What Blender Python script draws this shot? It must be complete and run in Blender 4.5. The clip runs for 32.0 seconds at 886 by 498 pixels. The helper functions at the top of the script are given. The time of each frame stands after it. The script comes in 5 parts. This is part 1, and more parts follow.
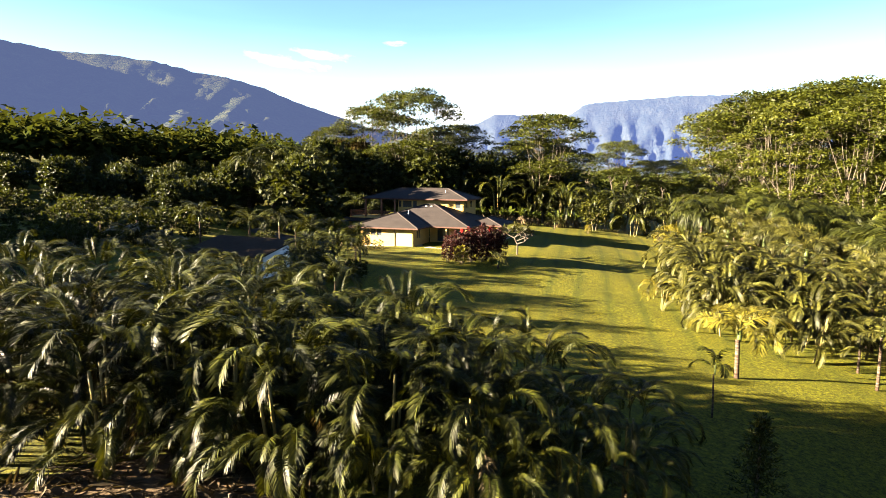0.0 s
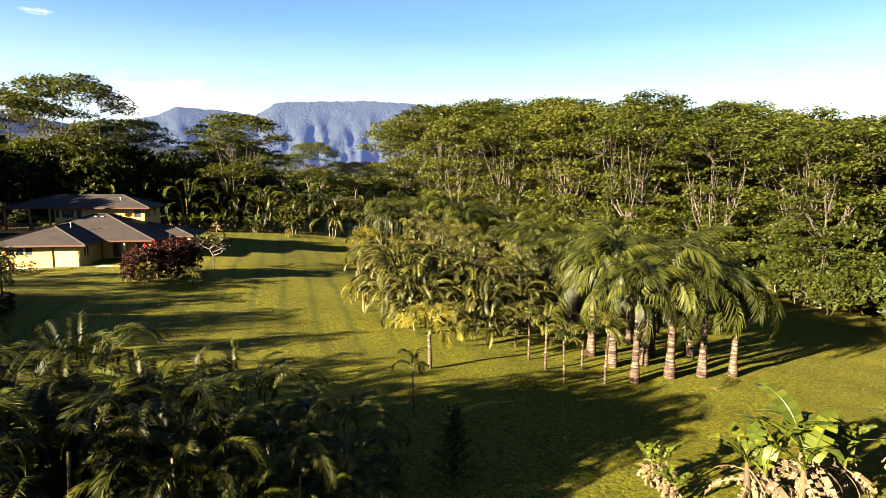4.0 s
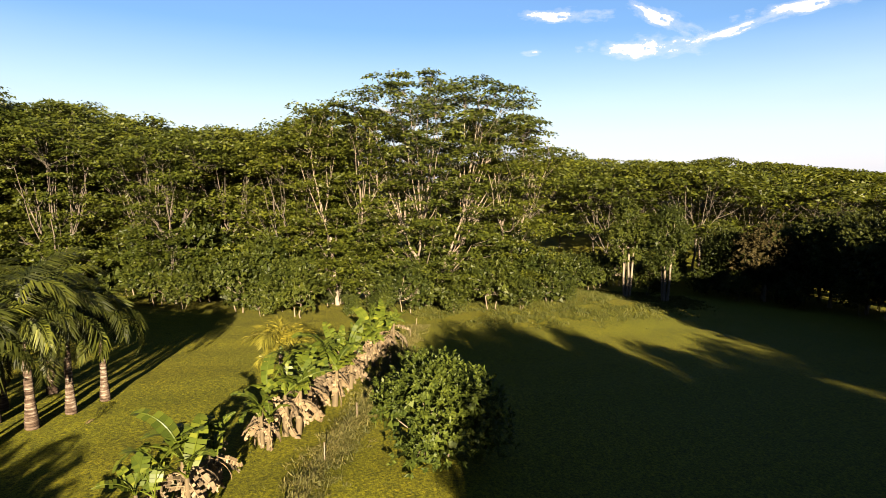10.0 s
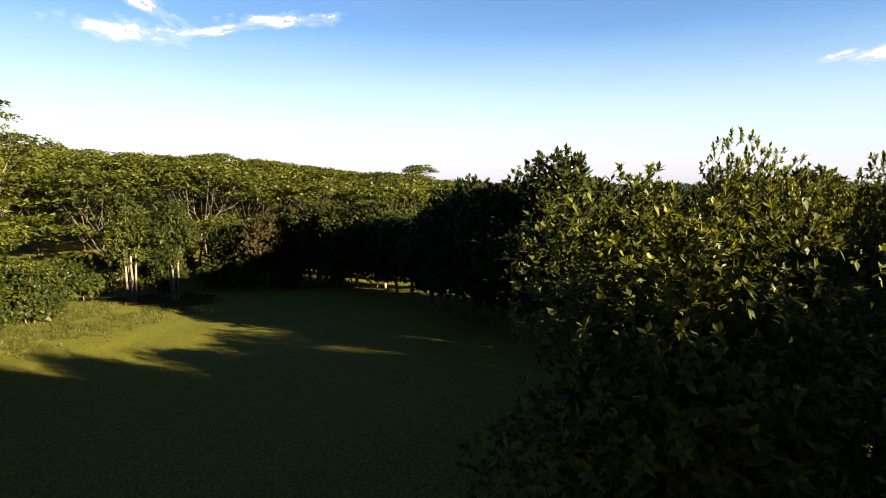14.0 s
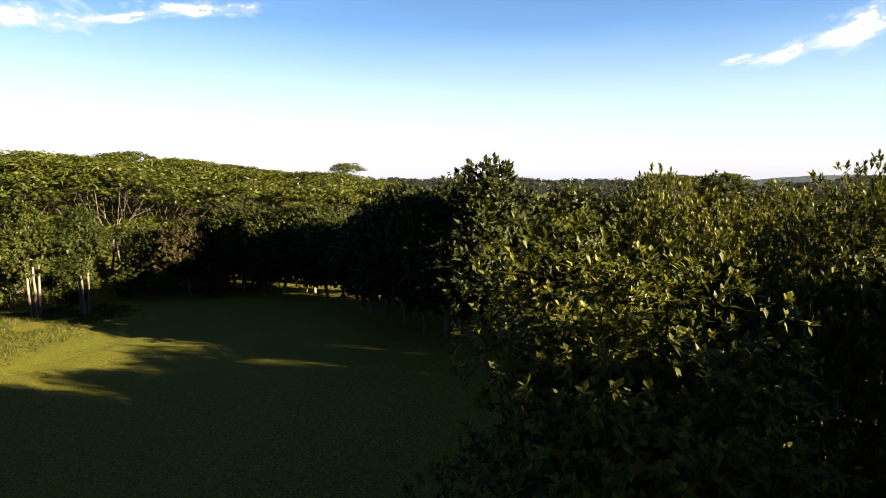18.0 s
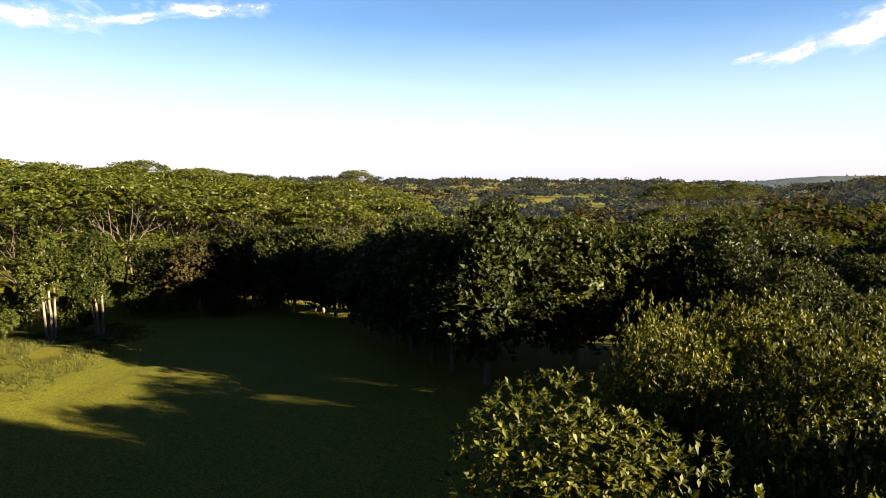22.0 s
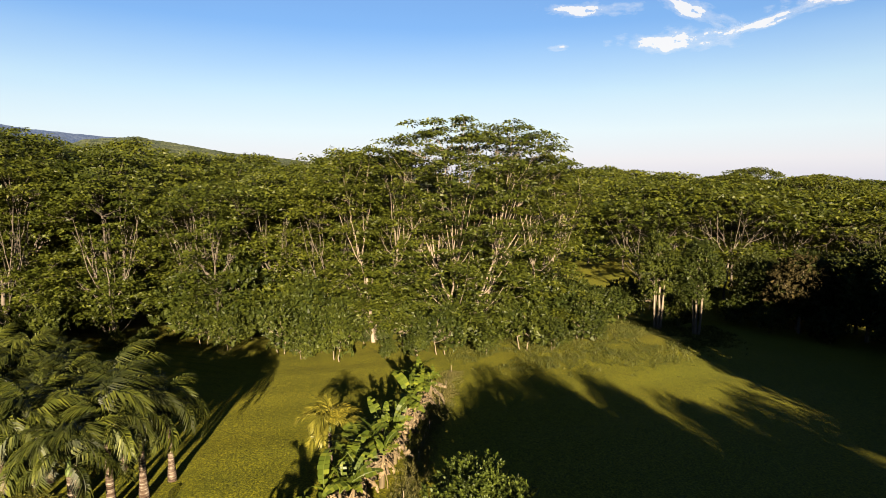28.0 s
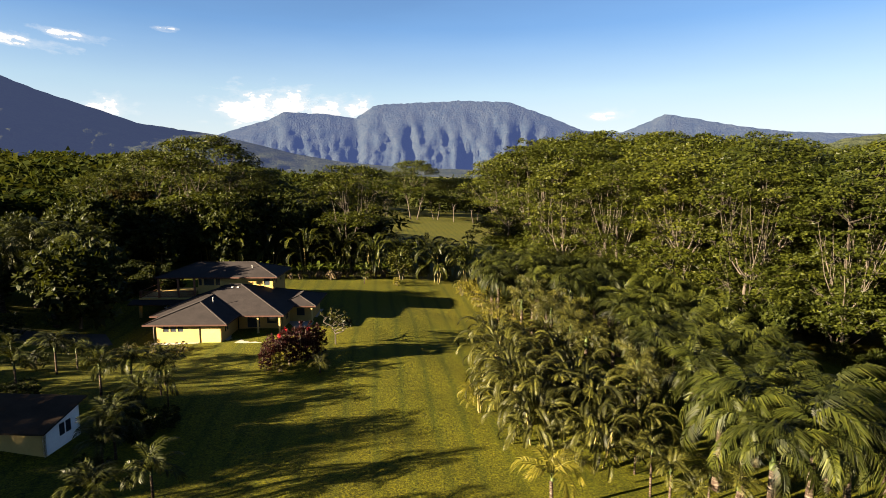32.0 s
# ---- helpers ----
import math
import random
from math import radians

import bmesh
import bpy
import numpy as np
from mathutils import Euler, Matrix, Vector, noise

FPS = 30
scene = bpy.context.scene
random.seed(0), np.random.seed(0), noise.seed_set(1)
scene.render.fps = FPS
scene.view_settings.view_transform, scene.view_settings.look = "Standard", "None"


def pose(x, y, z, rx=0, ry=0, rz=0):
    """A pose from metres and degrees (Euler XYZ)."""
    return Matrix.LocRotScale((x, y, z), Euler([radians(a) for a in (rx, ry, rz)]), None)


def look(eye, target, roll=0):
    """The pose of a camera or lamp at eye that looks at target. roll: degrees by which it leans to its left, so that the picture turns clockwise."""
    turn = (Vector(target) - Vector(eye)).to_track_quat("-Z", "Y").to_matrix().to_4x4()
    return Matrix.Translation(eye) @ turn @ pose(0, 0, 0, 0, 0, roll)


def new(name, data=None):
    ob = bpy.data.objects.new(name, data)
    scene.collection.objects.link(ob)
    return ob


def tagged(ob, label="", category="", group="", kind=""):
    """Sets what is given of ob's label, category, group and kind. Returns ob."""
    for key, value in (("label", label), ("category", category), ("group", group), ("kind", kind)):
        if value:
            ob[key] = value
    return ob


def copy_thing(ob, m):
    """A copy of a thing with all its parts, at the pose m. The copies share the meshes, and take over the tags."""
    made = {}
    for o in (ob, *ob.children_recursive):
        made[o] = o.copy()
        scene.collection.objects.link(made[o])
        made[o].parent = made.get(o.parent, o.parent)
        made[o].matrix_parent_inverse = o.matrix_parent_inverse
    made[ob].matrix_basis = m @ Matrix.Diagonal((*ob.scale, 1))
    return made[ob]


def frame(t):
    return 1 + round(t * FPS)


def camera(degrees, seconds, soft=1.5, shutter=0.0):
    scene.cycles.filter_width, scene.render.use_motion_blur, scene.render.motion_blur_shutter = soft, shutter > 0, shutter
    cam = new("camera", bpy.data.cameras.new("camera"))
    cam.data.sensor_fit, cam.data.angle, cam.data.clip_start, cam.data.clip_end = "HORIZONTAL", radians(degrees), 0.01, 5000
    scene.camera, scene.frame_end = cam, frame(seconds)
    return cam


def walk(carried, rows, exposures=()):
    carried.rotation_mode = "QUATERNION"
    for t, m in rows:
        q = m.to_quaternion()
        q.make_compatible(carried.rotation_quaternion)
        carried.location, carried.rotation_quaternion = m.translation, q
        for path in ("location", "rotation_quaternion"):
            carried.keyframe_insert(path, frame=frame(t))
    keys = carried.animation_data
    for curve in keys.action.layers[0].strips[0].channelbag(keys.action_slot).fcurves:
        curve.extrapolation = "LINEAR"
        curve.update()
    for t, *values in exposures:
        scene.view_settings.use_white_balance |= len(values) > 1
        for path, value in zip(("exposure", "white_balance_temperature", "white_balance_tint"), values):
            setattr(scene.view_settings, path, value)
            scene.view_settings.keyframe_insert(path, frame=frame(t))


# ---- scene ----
cam = camera(77.03, 32.0, 0.6)
PATH = [
    (0.0, pose(-0.000, 0.000, 8.000, 83.005, -0.416, -0.000)),
    (0.5, pose(0.011, 0.095, 8.059, 83.017, -0.399, -2.109)),
    (1.0, pose(-0.060, 0.175, 8.064, 83.044, -0.380, -4.901)),
    (1.5, pose(-0.133, 0.248, 8.173, 83.099, -0.354, -7.501)),
    (2.0, pose(-0.148, 0.299, 8.354, 83.125, -0.355, -11.163)),
    (2.5, pose(-0.096, 0.357, 8.499, 83.132, -0.368, -14.845)),
    (3.0, pose(-0.013, 0.402, 8.608, 83.158, -0.419, -19.913)),
    (3.5, pose(0.000, 0.418, 8.758, 83.160, -0.481, -25.805)),
    (5.5, pose(-0.394, 0.031, 9.761, 82.955, -0.310, -41.427)),
    (6.0, pose(-0.349, 0.064, 9.876, 82.918, -0.272, -47.215)),
    (6.5, pose(-0.235, 0.114, 9.933, 83.000, -0.265, -53.172)),
    (7.0, pose(-0.151, 0.179, 10.017, 83.031, -0.253, -58.995)),
    (7.5, pose(-0.104, 0.233, 10.077, 83.057, -0.246, -64.143)),
    (8.0, pose(-0.123, 0.325, 10.178, 83.142, -0.163, -69.435)),
    (8.5, pose(-0.153, 0.379, 10.287, 83.192, -0.192, -74.862)),
    (9.0, pose(-0.182, 0.413, 10.413, 83.192, -0.179, -80.705)),
    (9.5, pose(-0.204, 0.479, 10.561, 83.200, -0.147, -86.472)),
    (10.0, pose(-0.181, 0.473, 10.727, 83.162, -0.219, -91.138)),
    (10.5, pose(-0.090, 0.456, 10.959, 83.071, -0.397, -96.935)),
    (11.0, pose(-0.001, 0.504, 11.114, 83.034, -0.538, -103.336)),
    (11.5, pose(0.056, 0.574, 11.145, 83.081, -0.587, -109.711)),
    (12.0, pose(0.129, 0.584, 11.239, 83.066, -0.606, -115.652)),
    (12.5, pose(0.140, 0.546, 11.356, 82.984, -0.691, -121.859)),
    (13.0, pose(0.104, 0.514, 11.397, 82.914, -0.771, -128.310)),
    (13.5, pose(0.082, 0.468, 11.293, 82.931, -0.791, -134.351)),
    (14.0, pose(0.029, 0.375, 11.053, 82.972, -0.704, -139.221)),
    (14.5, pose(-0.001, 0.310, 10.797, 82.961, -0.613, -144.119)),
    (15.0, pose(0.024, 0.277, 10.648, 82.929, -0.545, -146.234)),
    (15.5, pose(0.102, 0.244, 10.712, 82.804, -0.492, -146.991)),
    (17.5, pose(0.432, 0.373, 12.083, 82.637, -0.568, -146.752)),
    (18.0, pose(0.316, 0.500, 12.499, 82.650, -0.503, -146.545)),
    (18.5, pose(0.105, 0.636, 13.207, 82.603, -0.438, -146.334)),
    (19.0, pose(-0.033, 0.712, 13.889, 82.577, -0.441, -146.300)),
    (19.5, pose(-0.047, 0.660, 14.482, 82.527, -0.429, -146.264)),
    (20.0, pose(-0.022, 0.558, 15.092, 82.533, -0.417, -146.219)),
    (20.5, pose(-0.043, 0.524, 15.703, 82.521, -0.458, -146.108)),
    (21.0, pose(-0.096, 0.585, 16.371, 82.521, -0.489, -145.978)),
    (21.5, pose(-0.153, 0.693, 17.063, 82.528, -0.488, -145.812)),
    (22.0, pose(-0.209, 0.810, 17.815, 82.518, -0.511, -145.667)),
    (22.5, pose(-0.226, 0.927, 18.666, 82.523, -0.532, -145.544)),
    (23.0, pose(-0.206, 1.049, 19.472, 82.535, -0.525, -145.402)),
    (23.5, pose(-0.247, 1.232, 20.000, 82.490, -0.522, -145.251)),
    (24.0, pose(-0.357, 1.473, 20.225, 82.406, -0.433, -142.053)),
    (24.5, pose(-0.529, 1.671, 20.279, 82.396, -0.376, -135.413)),
    (25.0, pose(-0.685, 1.793, 20.267, 82.396, -0.314, -127.920)),
    (25.5, pose(-0.937, 1.842, 20.203, 82.398, -0.271, -121.354)),
    (27.5, pose(-1.688, 1.782, 19.460, 82.688, 0.156, -94.903)),
    (28.0, pose(-1.748, 1.803, 19.471, 82.733, 0.124, -88.493)),
    (28.5, pose(-1.823, 1.829, 19.473, 82.727, 0.072, -81.187)),
    (29.0, pose(-1.899, 1.844, 19.491, 82.768, -0.016, -73.683)),
    (29.5, pose(-1.916, 1.788, 19.514, 82.823, -0.024, -65.801)),
    (30.0, pose(-1.935, 1.704, 19.546, 82.845, 0.010, -57.730)),
    (30.5, pose(-1.962, 1.641, 19.617, 82.872, 0.061, -49.315)),
    (31.0, pose(-2.010, 1.548, 19.838, 82.853, 0.039, -39.925)),
    (31.5, pose(-2.090, 1.437, 19.990, 82.836, 0.021, -30.082)),
    (32.0, pose(-2.194, 1.402, 20.121, 82.832, 0.013, -20.764)),
]
EXPOSURE = [(0.0, 4.9), (3.5, 4.45), (6.0, 3.95), (9.0, 3.8), (12.0, 3.8), (15.0, 3.95), (23.5, 4.0), (26.0, 3.75), (28.0, 3.6), (30.0, 3.5), (32.0, 3.7)]
walk(cam, PATH, EXPOSURE)
SKY_STRENGTH, SUN_STRENGTH, MOUND = 0.0112, 5.0, 2.0

# ---- light ----
SUN_AZ, SUN_EL = -99.0, 15.5          # bearing from +y towards +x, and height, in degrees
world = bpy.data.worlds.new("sky")
scene.world = world
world.use_nodes = True
wn = world.node_tree.nodes
sky = wn.new("ShaderNodeTexSky")
sky.sky_type, sky.sun_disc = "NISHITA", False
sky.sun_elevation, sky.sun_rotation = radians(SUN_EL), radians(SUN_AZ)
sky.air_density, sky.dust_density, sky.ozone_density = 1.0, 0.30, 3.0
wn["Background"].inputs["Strength"].default_value = SKY_STRENGTH
tint = wn.new("ShaderNodeMix")
tint.data_type, tint.blend_type = "RGBA", "MULTIPLY"
tint.inputs[0].default_value = 1.0
tint.inputs[7].default_value = (0.84, 0.94, 1.12, 1)
world.node_tree.links.new(sky.outputs[0], tint.inputs[6])
world.node_tree.links.new(tint.outputs[2], wn["Background"].inputs["Color"])
sun_dir = Vector((math.sin(radians(SUN_AZ)) * math.cos(radians(SUN_EL)), math.cos(radians(SUN_AZ)) * math.cos(radians(SUN_EL)), math.sin(radians(SUN_EL))))
sun_data = bpy.data.lights.new("sun", "SUN")
sun_data.energy, sun_data.angle, sun_data.color = SUN_STRENGTH, radians(0.53), (1.0, 0.82, 0.57)
sun = new("sun", sun_data)
sun.matrix_world = look(sun_dir * 400, (0, 0, 0))


# ---- materials ----
def node_material(name):
    m = bpy.data.materials.new(name)
    m.use_nodes = True
    nt = m.node_tree
    return m, nt, nt.nodes["Principled BSDF"], nt.nodes["Material Output"]


def coords(nt, scale=(1, 1, 1), source="Object", rotate=0.0):
    tc = nt.nodes.new("ShaderNodeTexCoord")
    mp = nt.nodes.new("ShaderNodeMapping")
    mp.inputs["Scale"].default_value = scale
    mp.inputs["Rotation"].default_value = (0, 0, radians(rotate))
    nt.links.new(tc.outputs[source], mp.inputs["Vector"])
    return mp.outputs["Vector"]


def noise_tex(nt, vec, scale, detail=4.0, rough=0.55):
    n = nt.nodes.new("ShaderNodeTexNoise")
    n.inputs["Scale"].default_value, n.inputs["Detail"].default_value, n.inputs["Roughness"].default_value = scale, detail, rough
    nt.links.new(vec, n.inputs["Vector"])
    return n.outputs["Fac"]


def ramp(nt, fac, stops):
    r = nt.nodes.new("ShaderNodeValToRGB")
    els = r.color_ramp.elements
    while len(els) < len(stops):
        els.new(0.5)
    for e, (p, c) in zip(els, stops):
        e.position, e.color = p, (*c, 1)
    nt.links.new(fac, r.inputs["Fac"])
    return r.outputs["Color"]


def mix(nt, a, b, fac, blend="MIX"):
    m = nt.nodes.new("ShaderNodeMix")
    m.data_type, m.blend_type = "RGBA", blend
    for sock, v in ((m.inputs[0], fac), (m.inputs[6], a), (m.inputs[7], b)):
        if isinstance(v, bpy.types.NodeSocket):
            nt.links.new(v, sock)
        else:
            sock.default_value = v if isinstance(v, float) else (*v, 1)
    return m.outputs[2]


def bump(nt, bsdf, height, strength, distance):
    b = nt.nodes.new("ShaderNodeBump")
    b.inputs["Strength"].default_value, b.inputs["Distance"].default_value = strength, distance
    nt.links.new(height, b.inputs["Height"])
    nt.links.new(b.outputs["Normal"], bsdf.inputs["Normal"])


def leaf_material(name, dark, mid, light, rough=0.5, through_light=0.3, scale=0.25, spec=0.1, spread=(0.75, 1.2)):
    """Foliage: colour varies leaf by leaf and over the crown, and some light passes through."""
    dark, mid, light = (tuple(LEAF_TONE * c for c in col) for col in (dark, mid, light))
    m, nt, b, out = node_material(name)
    geo = nt.nodes.new("ShaderNodeNewGeometry")
    col = ramp(nt, geo.outputs["Random Per Island"], [(0.0, dark), (0.55, mid), (1.0, light)])
    big = noise_tex(nt, coords(nt), scale, 2.0)
    col = mix(nt, col, ramp(nt, big, [(0.3, dark), (0.7, light)]), 0.45)
    info = nt.nodes.new("ShaderNodeObjectInfo")
    tint = ramp(nt, info.outputs["Random"], [(0.0, (spread[0], spread[0] * 1.03, spread[0] * 1.05)), (1.0, (spread[1], spread[1] * 0.94, spread[1] * 0.84))])
    col = mix(nt, col, tint, 1.0, "MULTIPLY")
    nt.links.new(col, b.inputs["Base Color"])
    b.inputs["Roughness"].default_value = rough
    b.inputs["Specular IOR Level"].default_value = spec
    tr = nt.nodes.new("ShaderNodeBsdfTranslucent")
    nt.links.new(mix(nt, col, (1.3, 1.2, 0.5), 1.0, "MULTIPLY"), tr.inputs["Color"])
    ms = nt.nodes.new("ShaderNodeMixShader")
    ms.inputs[0].default_value = through_light
    nt.links.new(b.outputs[0], ms.inputs[1])
    nt.links.new(tr.outputs[0], ms.inputs[2])
    nt.links.new(ms.outputs[0], out.inputs["Surface"])
    return m


def plain_material(name, dark, light, rough=0.8, scale=3.0, bump_d=0.01, stretch=(1, 1, 1), spec=0.12, metal=0.0):
    m, nt, b, out = node_material(name)
    v = coords(nt, stretch)
    fine = noise_tex(nt, v, scale, 6.0, 0.65)
    large = noise_tex(nt, v, scale * 0.17, 2.0)
    col = mix(nt, ramp(nt, fine, [(0.25, dark), (0.75, light)]), ramp(nt, large, [(0.3, dark), (0.7, light)]), 0.4)
    nt.links.new(col, b.inputs["Base Color"])
    b.inputs["Roughness"].default_value, b.inputs["Specular IOR Level"].default_value = rough, spec
    b.inputs["Metallic"].default_value = metal
    if bump_d:
        bump(nt, b, fine, 0.6, bump_d)
    return m


def ringed_bark():
    """Palm bark: grey and brown leaf-scar rings, broken by lichen blotches."""
    m, nt, b, out = node_material("royal_palm_bark")
    rings = noise_tex(nt, coords(nt, (0.25, 0.25, 3.4)), 2.0, 3.0, 0.6)
    blotch = noise_tex(nt, coords(nt), 2.4, 5.0, 0.7)
    col = ramp(nt, rings, [(0.38, (0.010, 0.006, 0.004)), (0.49, (0.034, 0.024, 0.017)), (0.62, (0.088, 0.078, 0.064))])
    col = mix(nt, col, ramp(nt, blotch, [(0.38, (0.45, 0.36, 0.30)), (0.62, (1.15, 1.12, 1.08))]), 1.0, "MULTIPLY")
    nt.links.new(col, b.inputs["Base Color"])
    b.inputs["Roughness"].default_value, b.inputs["Specular IOR Level"].default_value = 0.9, 0.1
    bump(nt, b, rings, 0.8, 0.03)
    return m


M = {}
LEAF_TONE = 0.40
M["albizia"] = leaf_material("albizia_leaf", (0.017, 0.026, 0.003), (0.044, 0.058, 0.006), (0.110, 0.120, 0.012))
M["broad"] = leaf_material("broad_leaf", (0.010, 0.017, 0.004), (0.026, 0.038, 0.007), (0.085, 0.098, 0.018), rough=0.55, spec=0.1)
M["broad_yellow"] = leaf_material("sunlit_leaf", (0.016, 0.025, 0.005), (0.052, 0.068, 0.009), (0.20, 0.20, 0.024), rough=0.55, spec=0.1)
M["shrub"] = leaf_material("shrub_leaf", (0.024, 0.038, 0.006), (0.056, 0.080, 0.011), (0.125, 0.150, 0.018), rough=0.52, spec=0.1)
M["under"] = leaf_material("undergrowth_leaf", (0.016, 0.025, 0.004), (0.036, 0.050, 0.007), (0.080, 0.092, 0.012), rough=0.52, spec=0.1)
M["palm"] = leaf_material("palm_leaf", (0.007, 0.011, 0.002), (0.021, 0.030, 0.003), (0.092, 0.098, 0.008), rough=0.5, spec=0.1, through_light=0.16, spread=(0.4, 1.6))
M["palm_pale"] = leaf_material("pale_palm_leaf", (0.009, 0.013, 0.003), (0.033, 0.041, 0.006), (0.155, 0.146, 0.026), rough=0.52, spec=0.1, through_light=0.16, spread=(0.4, 1.6))
M["palm_yellow"] = leaf_material("yellow_palm_leaf", (0.09, 0.085, 0.012), (0.16, 0.15, 0.018), (0.28, 0.24, 0.03), rough=0.45)
M["royal"] = leaf_material("royal_palm_leaf", (0.005, 0.010, 0.002), (0.018, 0.028, 0.004), (0.088, 0.096, 0.012), rough=0.52, spec=0.1, through_light=0.16, spread=(0.4, 1.6))
M["banana"] = leaf_material("banana_leaf", (0.03, 0.05, 0.007), (0.075, 0.105, 0.012), (0.18, 0.20, 0.022), rough=0.42, through_light=0.3, spec=0.1)
M["banana_dry"] = leaf_material("dead_banana_leaf", (0.06, 0.042, 0.024), (0.19, 0.138, 0.082), (0.38, 0.295, 0.19), rough=0.8, spec=0.1)
M["dry"] = leaf_material("dry_leaf", (0.045, 0.032, 0.017), (0.11, 0.080, 0.044), (0.26, 0.20, 0.12), rough=0.8, spec=0.1)
M["croton"] = leaf_material("red_leaf", (0.014, 0.006, 0.006), (0.030, 0.009, 0.009), (0.070, 0.015, 0.015), rough=0.52, spec=0.1)
M["red_flower"] = leaf_material("red_flower", (0.3, 0.01, 0.015), (0.5, 0.015, 0.02), (0.65, 0.03, 0.03), rough=0.5)
M["grass_blade"] = leaf_material("grass_blade", (0.03, 0.04, 0.006), (0.055, 0.065, 0.010), (0.10, 0.10, 0.018), rough=0.6, spec=0.1)
M["weed"] = leaf_material("weed_leaf", (0.04, 0.048, 0.009), (0.085, 0.088, 0.016), (0.18, 0.15, 0.045), rough=0.7, spec=0.15)
M["far_leaf"] = leaf_material("far_woods_leaf", (0.022, 0.034, 0.010), (0.038, 0.052, 0.014), (0.068, 0.074, 0.020), rough=1.0, spec=0.0, scale=0.03)
# Leaves of the far plain: a bluish emission imitates the haze before them.
M["haze_glow_leaf"] = leaf_material("haze_glow_woods_leaf", (0.016, 0.022, 0.012), (0.024, 0.029, 0.015), (0.036, 0.036, 0.019), rough=1.0, spec=0.0, scale=0.02)
M["haze_glow_leaf"].node_tree.nodes["Principled BSDF"].inputs["Emission Color"].default_value = (0.24, 0.32, 0.50, 1)
M["haze_glow_leaf"].node_tree.nodes["Principled BSDF"].inputs["Emission Strength"].default_value = 0.005
M["far_brown"] = leaf_material("far_dry_woods_leaf", (0.035, 0.031, 0.014), (0.055, 0.045, 0.02), (0.085, 0.066, 0.03), rough=1.0, spec=0.0, scale=0.05)
M["bark_pale"] = plain_material("pale_bark", (0.032, 0.025, 0.018), (0.105, 0.084, 0.063), 0.85, 1.2, 0.02, (1, 1, 0.35))
M["bark_albizia"] = plain_material("albizia_bark", (0.020, 0.016, 0.012), (0.058, 0.047, 0.037), 0.85, 1.2, 0.02, (1, 1, 0.35))
M["bark_dark"] = plain_material("dark_bark", (0.035, 0.028, 0.02), (0.11, 0.084, 0.058), 0.9, 2.0, 0.02, (1, 1, 0.3))
M["bark_royal"] = ringed_bark()
M["crownshaft"] = plain_material("crownshaft_green", (0.018, 0.028, 0.006), (0.04, 0.05, 0.012), 0.5, 2.0, 0.004)
M["stem_yellow"] = plain_material("golden_stem", (0.045, 0.038, 0.012), (0.12, 0.095, 0.03), 0.5, 3.0, 0.004, (1, 1, 4))
M["debris"] = plain_material("dry_litter", (0.030, 0.021, 0.012), (0.14, 0.095, 0.052), 0.95, 2.5, 0.06)
M["banana_stem"] = plain_material("banana_stem", (0.014, 0.011, 0.006), (0.055, 0.040, 0.02), 0.8, 3.0, 0.02, (3, 3, 0.6))
M["asphalt"] = plain_material("asphalt", (0.022, 0.020, 0.018), (0.05, 0.045, 0.04), 0.95, 3.0, 0.01)


def ground_material():
    """Lawn with mown stripes and worn yellow patches, bare litter under the groves and darker grass far away."""
    m, nt, b, out = node_material("grass")
    v = coords(nt)
    fine = noise_tex(nt, v, 2.6, 9.0, 0.8)
    patch = noise_tex(nt, v, 0.7, 6.0, 0.7)
    big = noise_tex(nt, v, 0.035, 3.0, 0.5)
    col = ramp(nt, fine, [(0.36, (0.026, 0.029, 0.002)), (0.5, (0.092, 0.095, 0.004)), (0.64, (0.185, 0.172, 0.009))])
    col = mix(nt, col, ramp(nt, patch, [(0.3, (0.064, 0.076, 0.003)), (0.6, (0.105, 0.104, 0.005)), (0.85, (0.155, 0.120, 0.010))]), 0.4)
    col = mix(nt, col, ramp(nt, big, [(0.35, (0.060, 0.074, 0.004)), (0.65, (0.112, 0.100, 0.006))]), 0.35)
    wave = nt.nodes.new("ShaderNodeTexWave")
    wave.bands_direction = "X"
    wave.inputs["Scale"].default_value, wave.inputs["Distortion"].default_value = 0.107, 1.4
    wave.inputs["Detail"].default_value, wave.inputs["Detail Scale"].default_value = 2.0, 0.6
    nt.links.new(coords(nt, (1, 1, 1), "Object", 14), wave.inputs["Vector"])
    stripes = ramp(nt, wave.outputs["Fac"], [(0.0, (0.55, 0.66, 0.6)), (0.22, (1.0, 1.0, 1.0)), (1.0, (1.1, 1.05, 1.0))])
    xyz = nt.nodes.new("ShaderNodeSeparateXYZ")
    nt.links.new(v, xyz.inputs[0])
    mown = nt.nodes.new("ShaderNodeMapRange")
    mown.inputs["From Min"].default_value, mown.inputs["From Max"].default_value = 30.0, 46.0
    mown.inputs["To Min"].default_value, mown.inputs["To Max"].default_value = 0.0, 0.75
    nt.links.new(xyz.outputs["Y"], mown.inputs["Value"])
    col = mix(nt, col, stripes, mown.outputs["Result"], "MULTIPLY")
    blades = noise_tex(nt, v, 5.0, 6.0, 0.8)
    col = mix(nt, col, ramp(nt, blades, [(0.38, (0.22, 0.25, 0.24)), (0.5, (1.0, 1.0, 1.0)), (0.62, (1.95, 1.8, 1.6))]), 1.0, "MULTIPLY")
    col = mix(nt, col, (0.575, 0.55, 0.32), 1.0, "MULTIPLY")
    nt.links.new(col, b.inputs["Base Color"])
    b.inputs["Roughness"].default_value, b.inputs["Specular IOR Level"].default_value = 0.9, 0.1
    bump(nt, b, blades, 1.0, 0.12)
    return m


M["ground"] = ground_material()


